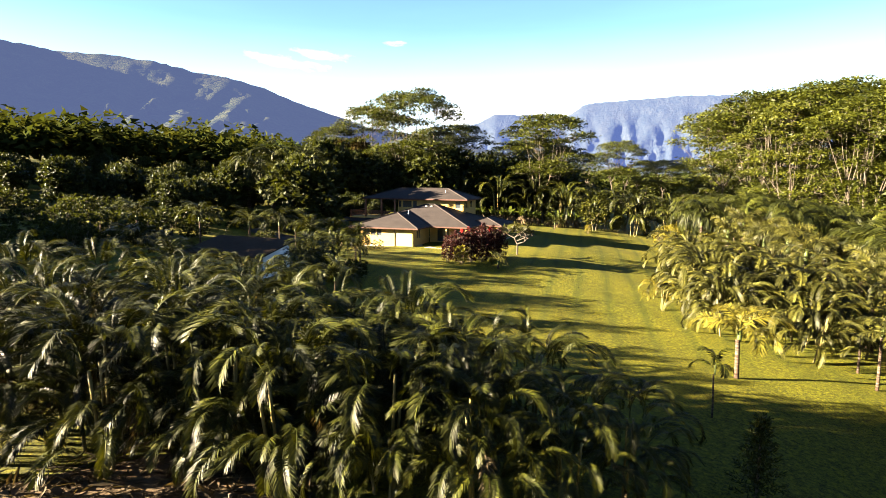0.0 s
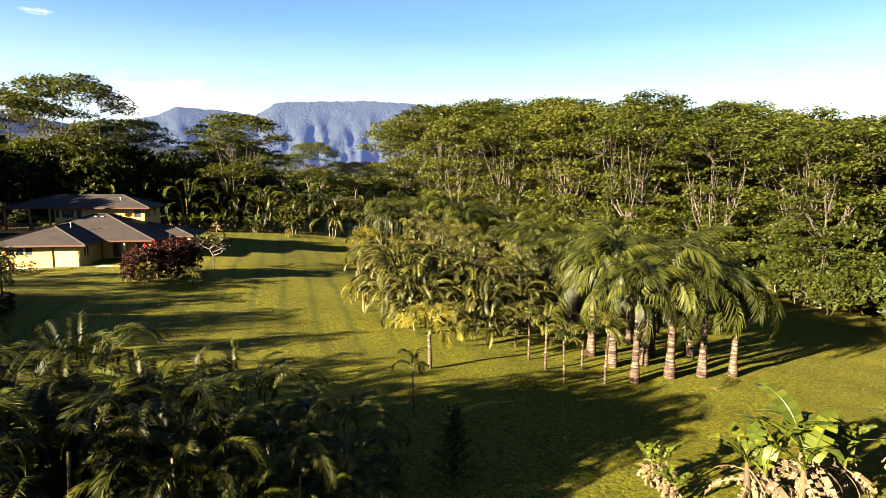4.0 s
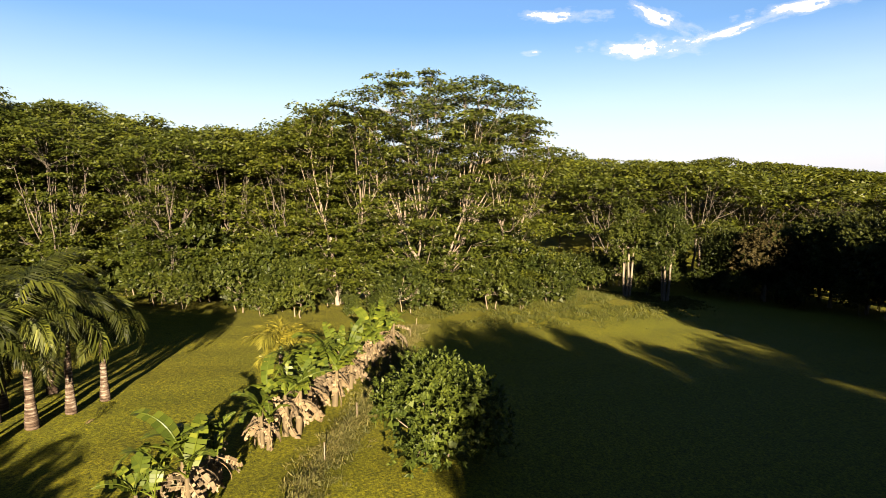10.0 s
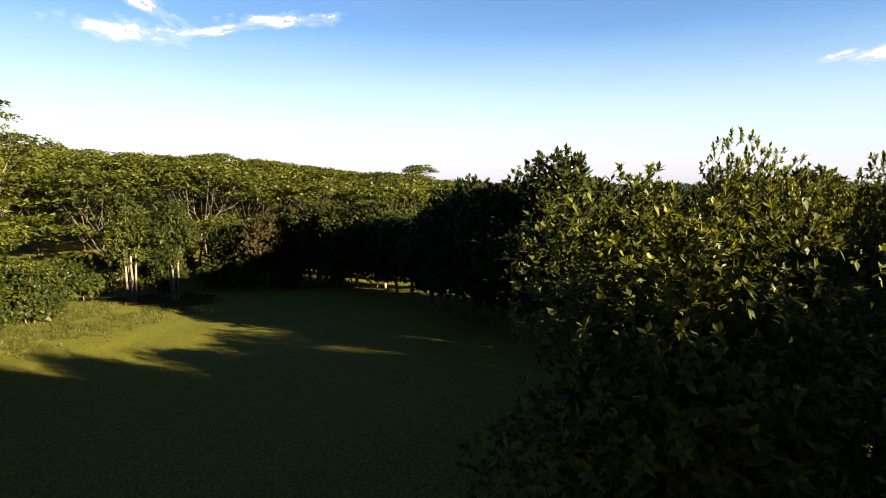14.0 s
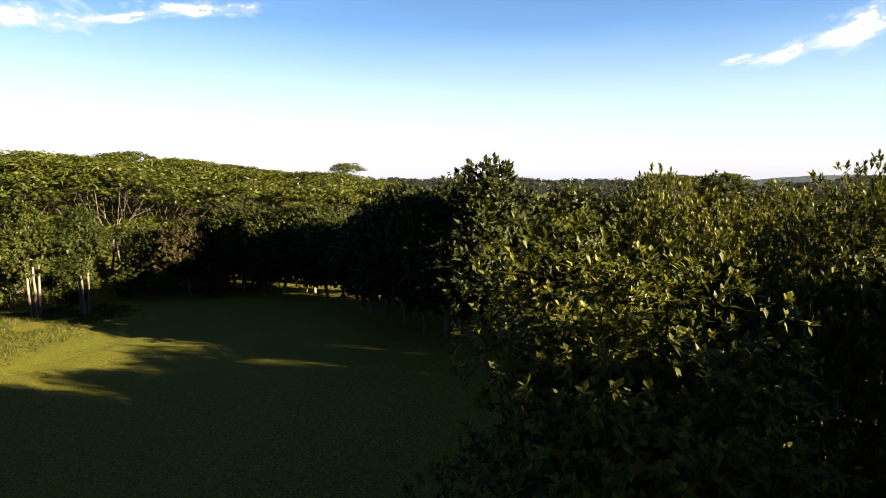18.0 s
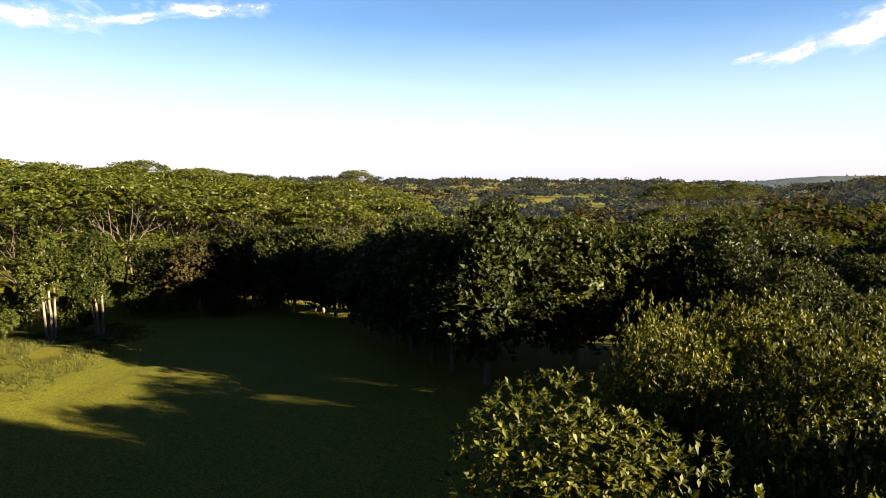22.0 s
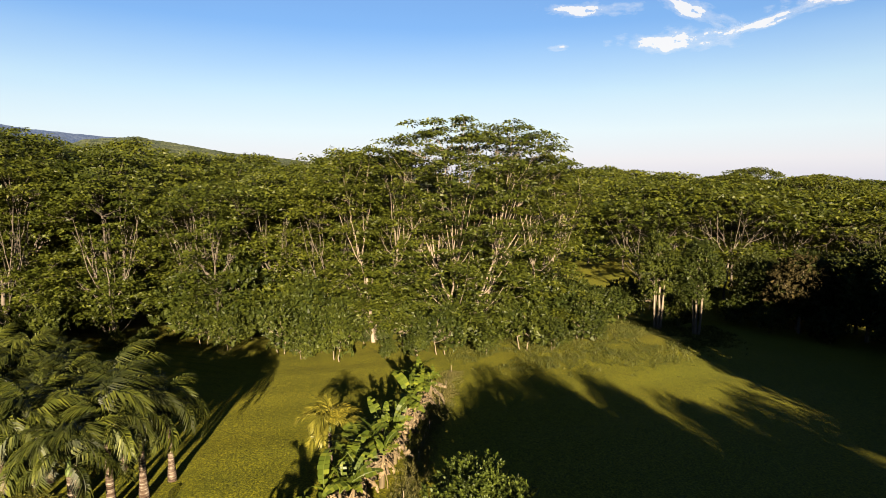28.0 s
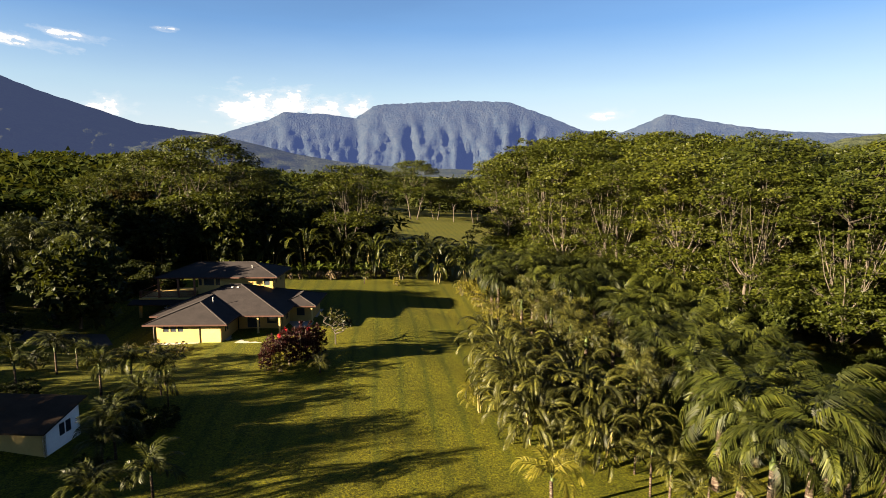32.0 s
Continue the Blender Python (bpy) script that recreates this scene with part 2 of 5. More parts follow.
# ---- mesh tools ----
class Shape:
    """Collects vertices and faces with numpy and turns them into one mesh."""

    def __init__(self):
        self.v, self.f, self.n = [], [], 0

    def add(self, verts, faces):
        verts = np.asarray(verts, float)
        self.v.append(verts)
        self.f += [tuple(int(i) + self.n for i in f) for f in faces]
        self.n += len(verts)

    def leaves(self, p, d, nrm, length, width, sag=0.0, tri=False):
        """Diamond leaves: bases p, directions d, face normals nrm, lengths and widths, each an array."""
        p, d, nrm = (np.asarray(a, float) for a in (p, d, nrm))
        k = len(p)
        d = d / np.linalg.norm(d, axis=1, keepdims=True)
        s = np.cross(d, nrm)
        s /= np.maximum(np.linalg.norm(s, axis=1, keepdims=True), 1e-6)
        L, W = np.broadcast_to(length, (k,))[:, None], np.broadcast_to(width, (k,))[:, None]
        mid = p + d * L * 0.45
        tip = p + d * L
        tip[:, 2] -= np.broadcast_to(sag, (k,)) * L[:, 0]
        if tri:
            base = np.arange(k) * 3 + self.n
            self.v.append(np.stack([p + s * W * 0.5, tip, p - s * W * 0.5], 1).reshape(-1, 3))
            self.f += [(int(i), int(i) + 1, int(i) + 2) for i in base]
            self.n += 3 * k
            return
        quad = np.stack([p, mid + s * W * 0.5, tip, mid - s * W * 0.5], 1).reshape(-1, 3)
        base = np.arange(k) * 4 + self.n
        self.v.append(quad)
        self.f += [(int(i), int(i) + 1, int(i) + 2, int(i) + 3) for i in base]
        self.n += 4 * k

    def tube(self, pts, radii, sides=6, cap=True):
        pts = np.asarray(pts, float)
        k = len(pts)
        t = np.gradient(pts, axis=0)
        t /= np.maximum(np.linalg.norm(t, axis=1, keepdims=True), 1e-6)
        up = np.where(np.abs(t[:, 2:3]) > 0.9, np.array([[1.0, 0, 0]]), np.array([[0, 0, 1.0]]))
        a = np.cross(t, up)
        a /= np.maximum(np.linalg.norm(a, axis=1, keepdims=True), 1e-6)
        b = np.cross(t, a)
        ang = np.linspace(0, 2 * np.pi, sides, endpoint=False)
        ring = pts[:, None] + np.asarray(radii, float)[:, None, None] * (a[:, None] * np.cos(ang)[None, :, None] + b[:, None] * np.sin(ang)[None, :, None])
        faces = []
        for i in range(k - 1):
            for j in range(sides):
                q = (j + 1) % sides
                faces.append((i * sides + j, i * sides + q, (i + 1) * sides + q, (i + 1) * sides + j))
        if cap:
            faces.append(tuple(range(sides)))
            faces.append(tuple((k - 1) * sides + j for j in range(sides)))
        self.add(ring.reshape(-1, 3), faces)

    def box(self, lo, hi):
        x0, y0, z0 = lo
        x1, y1, z1 = hi
        self.add([(x0, y0, z0), (x1, y0, z0), (x1, y1, z0), (x0, y1, z0), (x0, y0, z1), (x1, y0, z1), (x1, y1, z1), (x0, y1, z1)],
                 [(3, 2, 1, 0), (4, 5, 6, 7), (0, 1, 5, 4), (1, 2, 6, 5), (2, 3, 7, 6), (3, 0, 4, 7)])

    def mesh(self, name, material, smooth=False, weld=False):
        me = bpy.data.meshes.new(name)
        verts, faces = np.concatenate(self.v), self.f
        if weld:
            verts, back = np.unique(np.round(verts, 4), axis=0, return_inverse=True)
            back = back.reshape(-1)
            faces = [tuple(int(back[i]) for i in f) for f in faces]
        me.from_pydata(verts.tolist(), [], faces)
        if smooth:
            me.polygons.foreach_set("use_smooth", [True] * len(me.polygons))
        me.materials.append(M[material] if isinstance(material, str) else material)
        me.update()
        return me


def part(name, shape, material, parent, label="", smooth=False):
    data = shape if isinstance(shape, bpy.types.Mesh) else shape.mesh(name, material, smooth)
    ob = new(name, data)
    ob.parent = parent
    return tagged(ob, label)


def unit(n, rng):
    a = rng.normal(size=(n, 3))
    return a / np.linalg.norm(a, axis=1, keepdims=True)


def curve_points(a, b, lift=0.0, n=6, wob=0.0, rng=None):
    t = np.linspace(0, 1, n)[:, None]
    p = np.asarray(a, float) * (1 - t) + np.asarray(b, float) * t
    p[:, 2] += lift * np.sin(np.pi * t[:, 0])
    if wob and rng is not None:
        p[1:-1] += rng.normal(size=(n - 2, 3)) * wob
    return p


# ---- the land ----
def soft_clamp(v, lo, hi, w):
    """v between lo and hi, levelling off over a width w."""
    v = np.asarray(v, float)
    over, under = np.maximum(v - hi, 0), np.maximum(lo - v, 0)
    return np.clip(v, lo, hi) + w * (1 - np.exp(-over / w)) - w * (1 - np.exp(-under / w))


def ground_z(x, y):
    x, y = np.asarray(x, float), np.asarray(y, float)
    z = -4 - 0.09 * soft_clamp(x, -60, 130, 60) + 0.035 * soft_clamp(y, -90, 140, 60)
    pad = np.exp(-(np.maximum(np.hypot((x + 4) / 1.3, y - 88) - 12, 0) / 9) ** 2)
    z = z * (1 - pad) + (-1.45) * pad
    mound = np.exp(-(((x - 112) / 26) ** 2 + ((y + 30) / 22) ** 2))
    z = z + MOUND * mound
    z = z + 26 * np.exp(-(((x - 345) / 130) ** 2 + ((y + 150) / 95) ** 2))
    r = np.hypot(x, y)
    far = np.clip((r - 260) / 1500, 0, 1)
    z = z + 5 * far * np.clip((x * 0.55 - y * 0.83) / np.maximum(r, 1), 0, 1) + 55 * far * np.clip((y * 0.9 - x * 0.35) / np.maximum(r, 1), 0, 1)
    return z + 0.12 * np.sin(x * 0.21 + 1.3) * np.sin(y * 0.17) + 0.05 * np.sin(x * 0.63 + y * 0.31)


def gz(x, y):
    return float(ground_z(x, y))


def build_ground():
    rings = np.concatenate([np.linspace(0.5, 160, 130), np.geomspace(165, 4500, 60)])
    nb = 288
    a = np.linspace(0, 2 * np.pi, nb, endpoint=False)
    X, Y = rings[:, None] * np.sin(a)[None], rings[:, None] * np.cos(a)[None]
    V = np.stack([X, Y, ground_z(X, Y)], -1).reshape(-1, 3)
    s = Shape()
    F = []
    for i in range(len(rings) - 1):
        for j in range(nb):
            q = (j + 1) % nb
            F.append((i * nb + j, (i + 1) * nb + j, (i + 1) * nb + q, i * nb + q))
    F.append(tuple(range(nb)))
    s.add(V, F)
    ob = new("ground", s.mesh("ground", "ground", True))
    tagged(ob, "mown green lawn and meadow sloping gently downhill", "lawn", kind="structure")


build_ground()


# ---- plants: one function a kind, each kind built once and then copied ----
def albizia(seed, height=26.0, spread=8.5, pads=170, leaves=84, trunks=1, label="", clear=0.2, leaf=0.52, bark="bark_albizia", pad=1.75, deep=0.6):
    """A rain-forest shade tree: pale limbs that fork upwards like a vase and carry flat leafy layers."""
    rng = np.random.default_rng(seed)
    root = new("albizia_tree")
    wood, crown = Shape(), Shape()
    ang = np.arange(pads) * 2.39996 + rng.normal(size=pads) * 0.35
    rad = spread * np.sqrt((np.arange(pads) + 0.5) / pads) * rng.uniform(0.86, 1.06, pads)
    layer = np.where(rng.random(pads) < deep, rng.uniform(0.08, 0.86, pads), rng.uniform(0.0, 0.07, pads))
    top = height * (1 - 0.20 * (rad / spread) ** 2.4 + 0.05 * np.sin(ang * 3 + seed) * rad / spread)
    z = np.maximum(top - layer * height, height * (clear + 0.10 * rng.random(pads)))
    rad = rad * np.where(layer > 0.1, 0.62 + 0.38 * rng.random(pads), 1.0)
    P = np.stack([rad * np.cos(ang), rad * np.sin(ang), z], 1)
    stems = []
    for s in range(trunks):
        a = 2 * np.pi * s / max(trunks, 1) + rng.uniform(0, 0.8)
        off = 0 if trunks == 1 else 1.1 + 0.5 * rng.random()
        foot = np.array([off * np.cos(a), off * np.sin(a), -0.8])
        lean = 0.0 if trunks == 1 else height * 0.07
        fork = foot + np.array([np.cos(a) * lean, np.sin(a) * lean, height * rng.uniform(0.18, 0.42) + 0.8])
        if trunks == 1:
            fork[:2] = rng.normal(size=2) * 0.6
        r0 = height * (0.0095 if trunks == 1 else 0.0092)
        wood.tube(curve_points(foot, fork, 0, 6, 0.08, rng), np.linspace(r0 * 1.3, r0 * 0.85, 6), 8)
        stems.append((fork, r0 * 0.85))
    sector = np.floor((np.arctan2(P[:, 1], P[:, 0]) + np.pi) / (2 * np.pi) * 5.999).astype(int)
    for k in range(6):
        mine = P[sector == k]
        if len(mine) == 0:
            continue
        c = mine.mean(0)
        fork, r = min(stems, key=lambda st: np.linalg.norm(st[0][:2] - c[:2]))
        knee = np.array([*(fork[:2] * 0.55 + c[:2] * 0.45), fork[2] + 0.42 * (c[2] - fork[2])])
        wood.tube(curve_points(fork, knee, -0.015 * height, 5, 0.12, rng), np.linspace(r * 0.72, r * 0.45, 5), 6)
        seeds = mine[rng.choice(len(mine), max(1, len(mine) // 5), replace=False)]
        own = np.argmin(np.linalg.norm(mine[:, None] - seeds[None], axis=2), axis=1)
        for g in range(len(seeds)):
            tips = mine[own == g]
            if len(tips) == 0:
                continue
            m = tips.mean(0)
            base, joint = knee, knee * 0.3 + m * 0.7
            joint[2] = m[2] - 0.08 * height
            if m[2] < knee[2] + 0.1 * height:
                rise = min(max((m[2] - 0.2 * height) / max(fork[2], 1.0), 0.15), 1.0)
                base = np.array([fork[0] * rise, fork[1] * rise, fork[2] * rise])
                joint = base * 0.35 + m * 0.65
                joint[2] = max(base[2] + 0.3, m[2] - 0.03 * height)
            wood.tube(curve_points(base, joint, -0.02 * height, 5, 0.15, rng), np.linspace(r * 0.36, r * 0.17, 5), 5, False)
            for q in tips:
                wood.tube(curve_points(joint, q, -0.15, 4, 0.1, rng), np.linspace(r * 0.15, 0.02, 4), 3, False)
    for q in P:
        n = int(leaves * rng.uniform(0.75, 1.3))
        w = pad * rng.uniform(0.7, 1.35)
        t = rng.uniform(0, 2 * np.pi, n)
        rr = w * np.sqrt(rng.random(n)) * (1 + 0.28 * np.sin(3 * t + rng.uniform(0, 6)))
        p = q + np.stack([rr * np.cos(t), rr * np.sin(t), 0.20 * w * (1 - (rr / w) ** 2) + rng.normal(size=n) * 0.11 * w], 1)
        d = np.stack([np.cos(t), np.sin(t), -0.12 + 0 * t], 1) + rng.normal(size=(n, 3)) * np.array([0.7, 0.7, 0.25])
        nrm = np.array([-0.35, 0, 0.9]) + rng.normal(size=(n, 3)) * 0.55
        crown.leaves(p, d, nrm, leaf * rng.uniform(0.6, 1.25, n), leaf * 0.62 * rng.uniform(0.7, 1.2, n), 0.12, True)
    part("trunk", wood, bark, root, "pale forking trunk and limbs", True)
    part("crown", crown, "albizia", root)
    return tagged(root, label or "tall albizia tree with flat layered green crown", "tree", "albizia woods")


def broadleaf(seed, height=14.0, width=9.0, tips=420, per=9, leaf=0.5, mat="broad", clear=0.18, trunks=1, label="", group="broadleaf trees", name="broadleaf_tree", bark="bark_dark", lumps=15, tri=False, lump=1.0):
    """A leafy tree whose crown is built of many lumps, each set with whorls of leaves."""
    rng = np.random.default_rng(seed)
    root = new(name)
    wood, crown = Shape(), Shape()
    h0 = height * clear
    ch = height - h0
    cz = h0 + ch * 0.48
    reach = 0.33 + 0.14 * (1 - lump)
    lump_at = unit(lumps, rng) * np.array([width * reach, width * reach, ch * reach]) + np.array([0, 0, cz])
    lr = lump * rng.uniform(0.18, 0.28, lumps) * min(width, ch * 1.1)
    lump_at = np.concatenate([lump_at, [[0, 0, cz], [0, 0, h0 + ch * 0.78]]])
    lr = np.concatenate([lr, [0.30 * width, 0.2 * width]])
    feet = []
    for s in range(trunks):
        a = 2 * np.pi * s / trunks + 0.4
        off = 0.0 if trunks == 1 else 0.05 * width
        foot = np.array([off * np.cos(a), off * np.sin(a), -0.6])
        top = np.array([2.2 * off * np.cos(a), 2.2 * off * np.sin(a), h0 + ch * 0.25])
        r0 = height * (0.017 if trunks == 1 else 0.010)
        wood.tube(curve_points(foot, top, 0, 5, 0.05, rng), np.linspace(r0 * 1.3, r0 * 0.8, 5), 7)
        feet.append((top, r0))
    for c in lump_at:
        f, r = feet[rng.integers(len(feet))]
        wood.tube(curve_points(f, c, 0.2, 5, 0.1, rng), np.linspace(r * 0.6, 0.03, 5), 5, False)
    k = rng.choice(len(lump_at), tips, p=lr ** 2 / np.sum(lr ** 2))
    u = unit(tips, rng)
    u[:, 2] = np.where(u[:, 2] < -0.3, -u[:, 2], u[:, 2])
    tip = lump_at[k] + u * lr[k][:, None] * rng.uniform(0.78, 1.12, (tips, 1)) * np.array([1, 1, 1.15])
    grow = u + np.array([0, 0, 0.6])
    p = np.repeat(tip, per, 0)
    g = np.repeat(grow / np.linalg.norm(grow, axis=1, keepdims=True), per, 0)
    side = unit(tips * per, rng)
    d = g * rng.uniform(0.2, 1.0, (len(p), 1)) + side * 0.75
    p = p - g * rng.uniform(0, 0.6, (len(p), 1)) * leaf
    nrm = g + side * -0.4 + np.array([0, 0, 0.3])
    crown.leaves(p, d, nrm, leaf * rng.uniform(0.65, 1.2, len(p)), leaf * (0.6 if tri else 0.46) * rng.uniform(0.8, 1.2, len(p)), 0.15, tri)
    k = rng.choice(len(lump_at), tips // 2, p=lr ** 2 / np.sum(lr ** 2))
    u = unit(len(k), rng)
    inner = lump_at[k] + u * lr[k][:, None] * rng.uniform(0.3, 0.62, (len(k), 1))
    size = np.minimum(lr[k] * 0.42, leaf * 1.6)
    crown.leaves(inner, unit(len(k), rng), u, size, size * 0.85, 0.1, True)
    part("trunk", wood, bark, root, "", True)
    part("crown", crown, mat, root)
    return tagged(root, label or "dense broadleaf tree with dark glossy crown", "tree", group)


FROND_CACHE = {}


def frond_mesh(key, length, arch, droop, pairs, leaflet, width, mat, rng, plume=0.0, vee=0.5, droopy=0.45):
    """A feather leaf along +x: a curved midrib with two rows of leaflets."""
    n = 12
    t = np.linspace(0, 1, n)
    ang = arch - droop * t ** 1.3
    step = length / (n - 1)
    x = np.concatenate([[0], np.cumsum(np.cos(ang[:-1]) * step)])
    z = np.concatenate([[0], np.cumsum(np.sin(ang[:-1]) * step)])
    pts = np.stack([x, np.zeros(n), z], 1)
    s = Shape()
    s.tube(pts, np.linspace(0.035, 0.008, n) * length / 3, 3, False)
    tt = np.linspace(0.14, 0.99, pairs)
    c = np.stack([np.interp(tt, t, pts[:, i]) for i in range(3)], 1)
    a = np.interp(tt, t, ang)
    tang = np.stack([np.cos(a), np.zeros(pairs), np.sin(a)], 1)
    norm = np.stack([-np.sin(a), np.zeros(pairs), np.cos(a)], 1)
    size = leaflet * np.sin(np.pi * np.clip(tt * 0.86 + 0.1, 0, 1)) ** 0.55
    for sgn in (-1, 1):
        up = vee + rng.normal(size=pairs) * (0.12 + plume)
        d = np.array([0, sgn * 1.0, 0]) + tang * (0.55 + 0.5 * tt[:, None]) + norm * up[:, None] + rng.normal(size=(pairs, 3)) * 0.06
        nn = norm - np.array([0, sgn, 0]) * up[:, None] * 0.8
        s.leaves(c, d, nn, size * rng.uniform(0.85, 1.12, pairs), width, droopy + 0.2 * rng.random(pairs))
    FROND_CACHE[key] = s.mesh("frond", mat)
    return FROND_CACHE[key]


def crown_of_fronds(root, meshes, count, z0, tilt_lo, tilt_hi, rng, scale=1.0, radius=0.08, spread=None, label="", joined=False):
    """Hangs fronds round a point; each is a part of its own, or all are one part on palms far off."""
    head = Shape()
    for i in range(count):
        a = i * 2.39996 + rng.uniform(-0.25, 0.25)
        u = (i + 0.5) / count
        tilt = tilt_lo + (tilt_hi - tilt_lo) * u + rng.uniform(-0.12, 0.12)
        blade = meshes[rng.integers(len(meshes))]
        off = radius if spread is None else spread * math.sqrt(rng.random())
        at = (Matrix.Translation((math.cos(a) * off, math.sin(a) * off, z0 * rng.uniform(0.86, 1.04)))
                           @ Matrix.Rotation(a, 4, "Z") @ Matrix.Rotation(-tilt, 4, "Y") @ Matrix.Rotation(rng.uniform(-0.35, 0.35), 4, "X")
                           @ Matrix.Scale(scale * rng.uniform(0.82, 1.12), 4))
        if joined:
            head.add([at @ v.co for v in blade.vertices], [tuple(p.vertices) for p in blade.polygons])
            continue
        ob = part("frond", blade, "", root, label)
        ob.matrix_basis = at
    if joined:
        part("fronds", head, meshes[0].materials[0], root)


def ringed_trunk(shape, height, r0, r1, rng, swell=0.0, rings=14, lean=0.0):
    k = rings * 2 + 1
    t = np.linspace(0, 1, k)
    r = r0 + (r1 - r0) * t + swell * np.exp(-((t - 0.12) / 0.16) ** 2)
    r = r * np.where(np.arange(k) % 2 == 0, 1.0, 0.94)
    bend = lean * t ** 1.7
    pts = np.stack([bend, 0.3 * bend, -0.4 + t * (height + 0.4)], 1)
    shape.tube(pts, r, 10)
    return pts[-1]


def royal_palm(seed, height=5.2, fronds=20, label="", kind="royal", joined=False):
    rng = np.random.default_rng(seed)
    root = new("royal_palm")
    tr = Shape()
    ringed_trunk(tr, height, 0.31, 0.19, rng, 0.09, 20)
    part("trunk", tr, "bark_royal", root, "pale grey ringed trunk", True)
    cs = Shape()
    cs.tube([(0, 0, height), (0, 0, height + 0.4), (0, 0, height + 1.0), (0, 0, height + 1.5)], [0.22, 0.23, 0.17, 0.08], 10)
    part("crownshaft", cs, "crownshaft", root, "smooth green crownshaft", True)
    if kind not in FROND_CACHE:
        for i in range(4):
            if kind == "royal":
                frond_mesh(kind + str(i), 4.4, 0.72, 1.9 + 0.4 * i, 32, 0.88, 0.115, "royal", rng, 0.16, 0.3, 0.9)
            else:
                frond_mesh(kind + str(i), 2.9, 0.5, 1.6 + 0.3 * i, 62, 0.62, 0.06, "palm_pale", rng, 1.1, 0.1, 0.2)
        FROND_CACHE[kind] = True
    crown_of_fronds(root, [FROND_CACHE[kind + str(i)] for i in range(4)], fronds, height + 1.35, -0.75, 1.3, rng, joined=joined)
    return tagged(root, label or "royal palm with ringed grey trunk and drooping fronds", "palm tree", "royal palm grove")


def slim_palm(seed, height=3.2, fronds=11, mat="palm_pale", length=1.9, label="", trunk_r=0.085, group="slim palms", name="slim_palm"):
    rng = np.random.default_rng(seed)
    root = new(name)
    tr = Shape()
    ringed_trunk(tr, height, trunk_r * 1.25, trunk_r, rng, 0.0, 10, rng.uniform(-0.15, 0.15))
    part("trunk", tr, "bark_royal", root, "", True)
    cs = Shape()
    cs.tube([(0, 0, height - 0.05), (0, 0, height + 0.35), (0, 0, height + 0.6)], [trunk_r * 1.1, trunk_r * 1.15, trunk_r * 0.6], 7)
    part("crownshaft", cs, "crownshaft", root, "", True)
    key = "slim" + mat + str(length)
    if key not in FROND_CACHE:
        for i in range(3):
            frond_mesh(key + str(i), length, 0.5, 1.7 + 0.3 * i, 26, length * 0.3, 0.075, mat, rng, 0.15, 0.45)
        FROND_CACHE[key] = True
    crown_of_fronds(root, [FROND_CACHE[key + str(i)] for i in range(3)], fronds, height + 0.5, -0.15, 1.2, rng)
    return tagged(root, label or "slim palm with thin ringed trunk and short green fronds", "palm tree", group)


def clump_palm(seed, height=3.4, fronds=30, mat="palm", length=3.3, spread=1.3, stems=7, label="", group="palm hedge", tilt=(-0.35, 1.2), pairs=62, leaflet=0.6, width=0.042, dry=0, skirt=0, joined=False, inner=0):
    """A clumping feather palm: several golden stems and a thick head of arching fronds."""
    rng = np.random.default_rng(seed)
    root = new("clumping_palm")
    for i in range(stems):
        a = rng.uniform(0, 2 * np.pi)
        r = spread * 0.55 * math.sqrt(rng.random())
        st = Shape()
        hh = height * rng.uniform(0.65, 1.0)
        pts = curve_points((r * 0.6 * math.cos(a), r * 0.6 * math.sin(a), -0.3), (r * 1.5 * math.cos(a), r * 1.5 * math.sin(a), hh), 0, 5)
        st.tube(pts, np.linspace(0.075, 0.05, 5), 6)
        part("stem", st, "stem_yellow", root, "", True)
    key = "clump" + mat + str(length)
    if key not in FROND_CACHE:
        for i in range(5):
            frond_mesh(key + str(i), length * (0.85 + 0.08 * i), 0.55 + 0.06 * i, 1.75 + 0.3 * i, pairs, leaflet * length / 3.3, width * length / 3.3, mat, rng, 0.06, 0.7, 0.35)
        FROND_CACHE[key] = True
    meshes = [FROND_CACHE[key + str(i)] for i in range(5)]
    low = int(fronds * 0.45)
    crown_of_fronds(root, meshes, fronds - low, height, tilt[0] + 0.25, tilt[1], rng, 1.0, spread=spread, joined=joined)
    crown_of_fronds(root, meshes, low, height * 0.62, tilt[0], tilt[1] - 0.5, rng, 0.95, spread=spread * 1.25, joined=joined)
    if inner:
        crown_of_fronds(root, meshes, inner, height * 0.5, -0.6, 0.9, rng, 0.9, spread=spread * 1.2, joined=True)
    if skirt:
        crown_of_fronds(root, meshes, skirt, height * 0.34, -0.3, 0.8, rng, 0.85, spread=spread * 1.3)
    if dry:
        if "dryfrond" not in FROND_CACHE:
            FROND_CACHE["dryfrond"] = frond_mesh("dryf", 2.4, 0.2, 1.9, 26, 0.5, 0.05, "dry", rng, 0.25, 0.2)
        crown_of_fronds(root, [FROND_CACHE["dryfrond"]], dry, height * 0.7, -0.9, -0.3, rng, 1.0, spread=spread, label="dry brown frond")
    return tagged(root, label or "clumping palm with arching glossy green fronds", "palm", group)


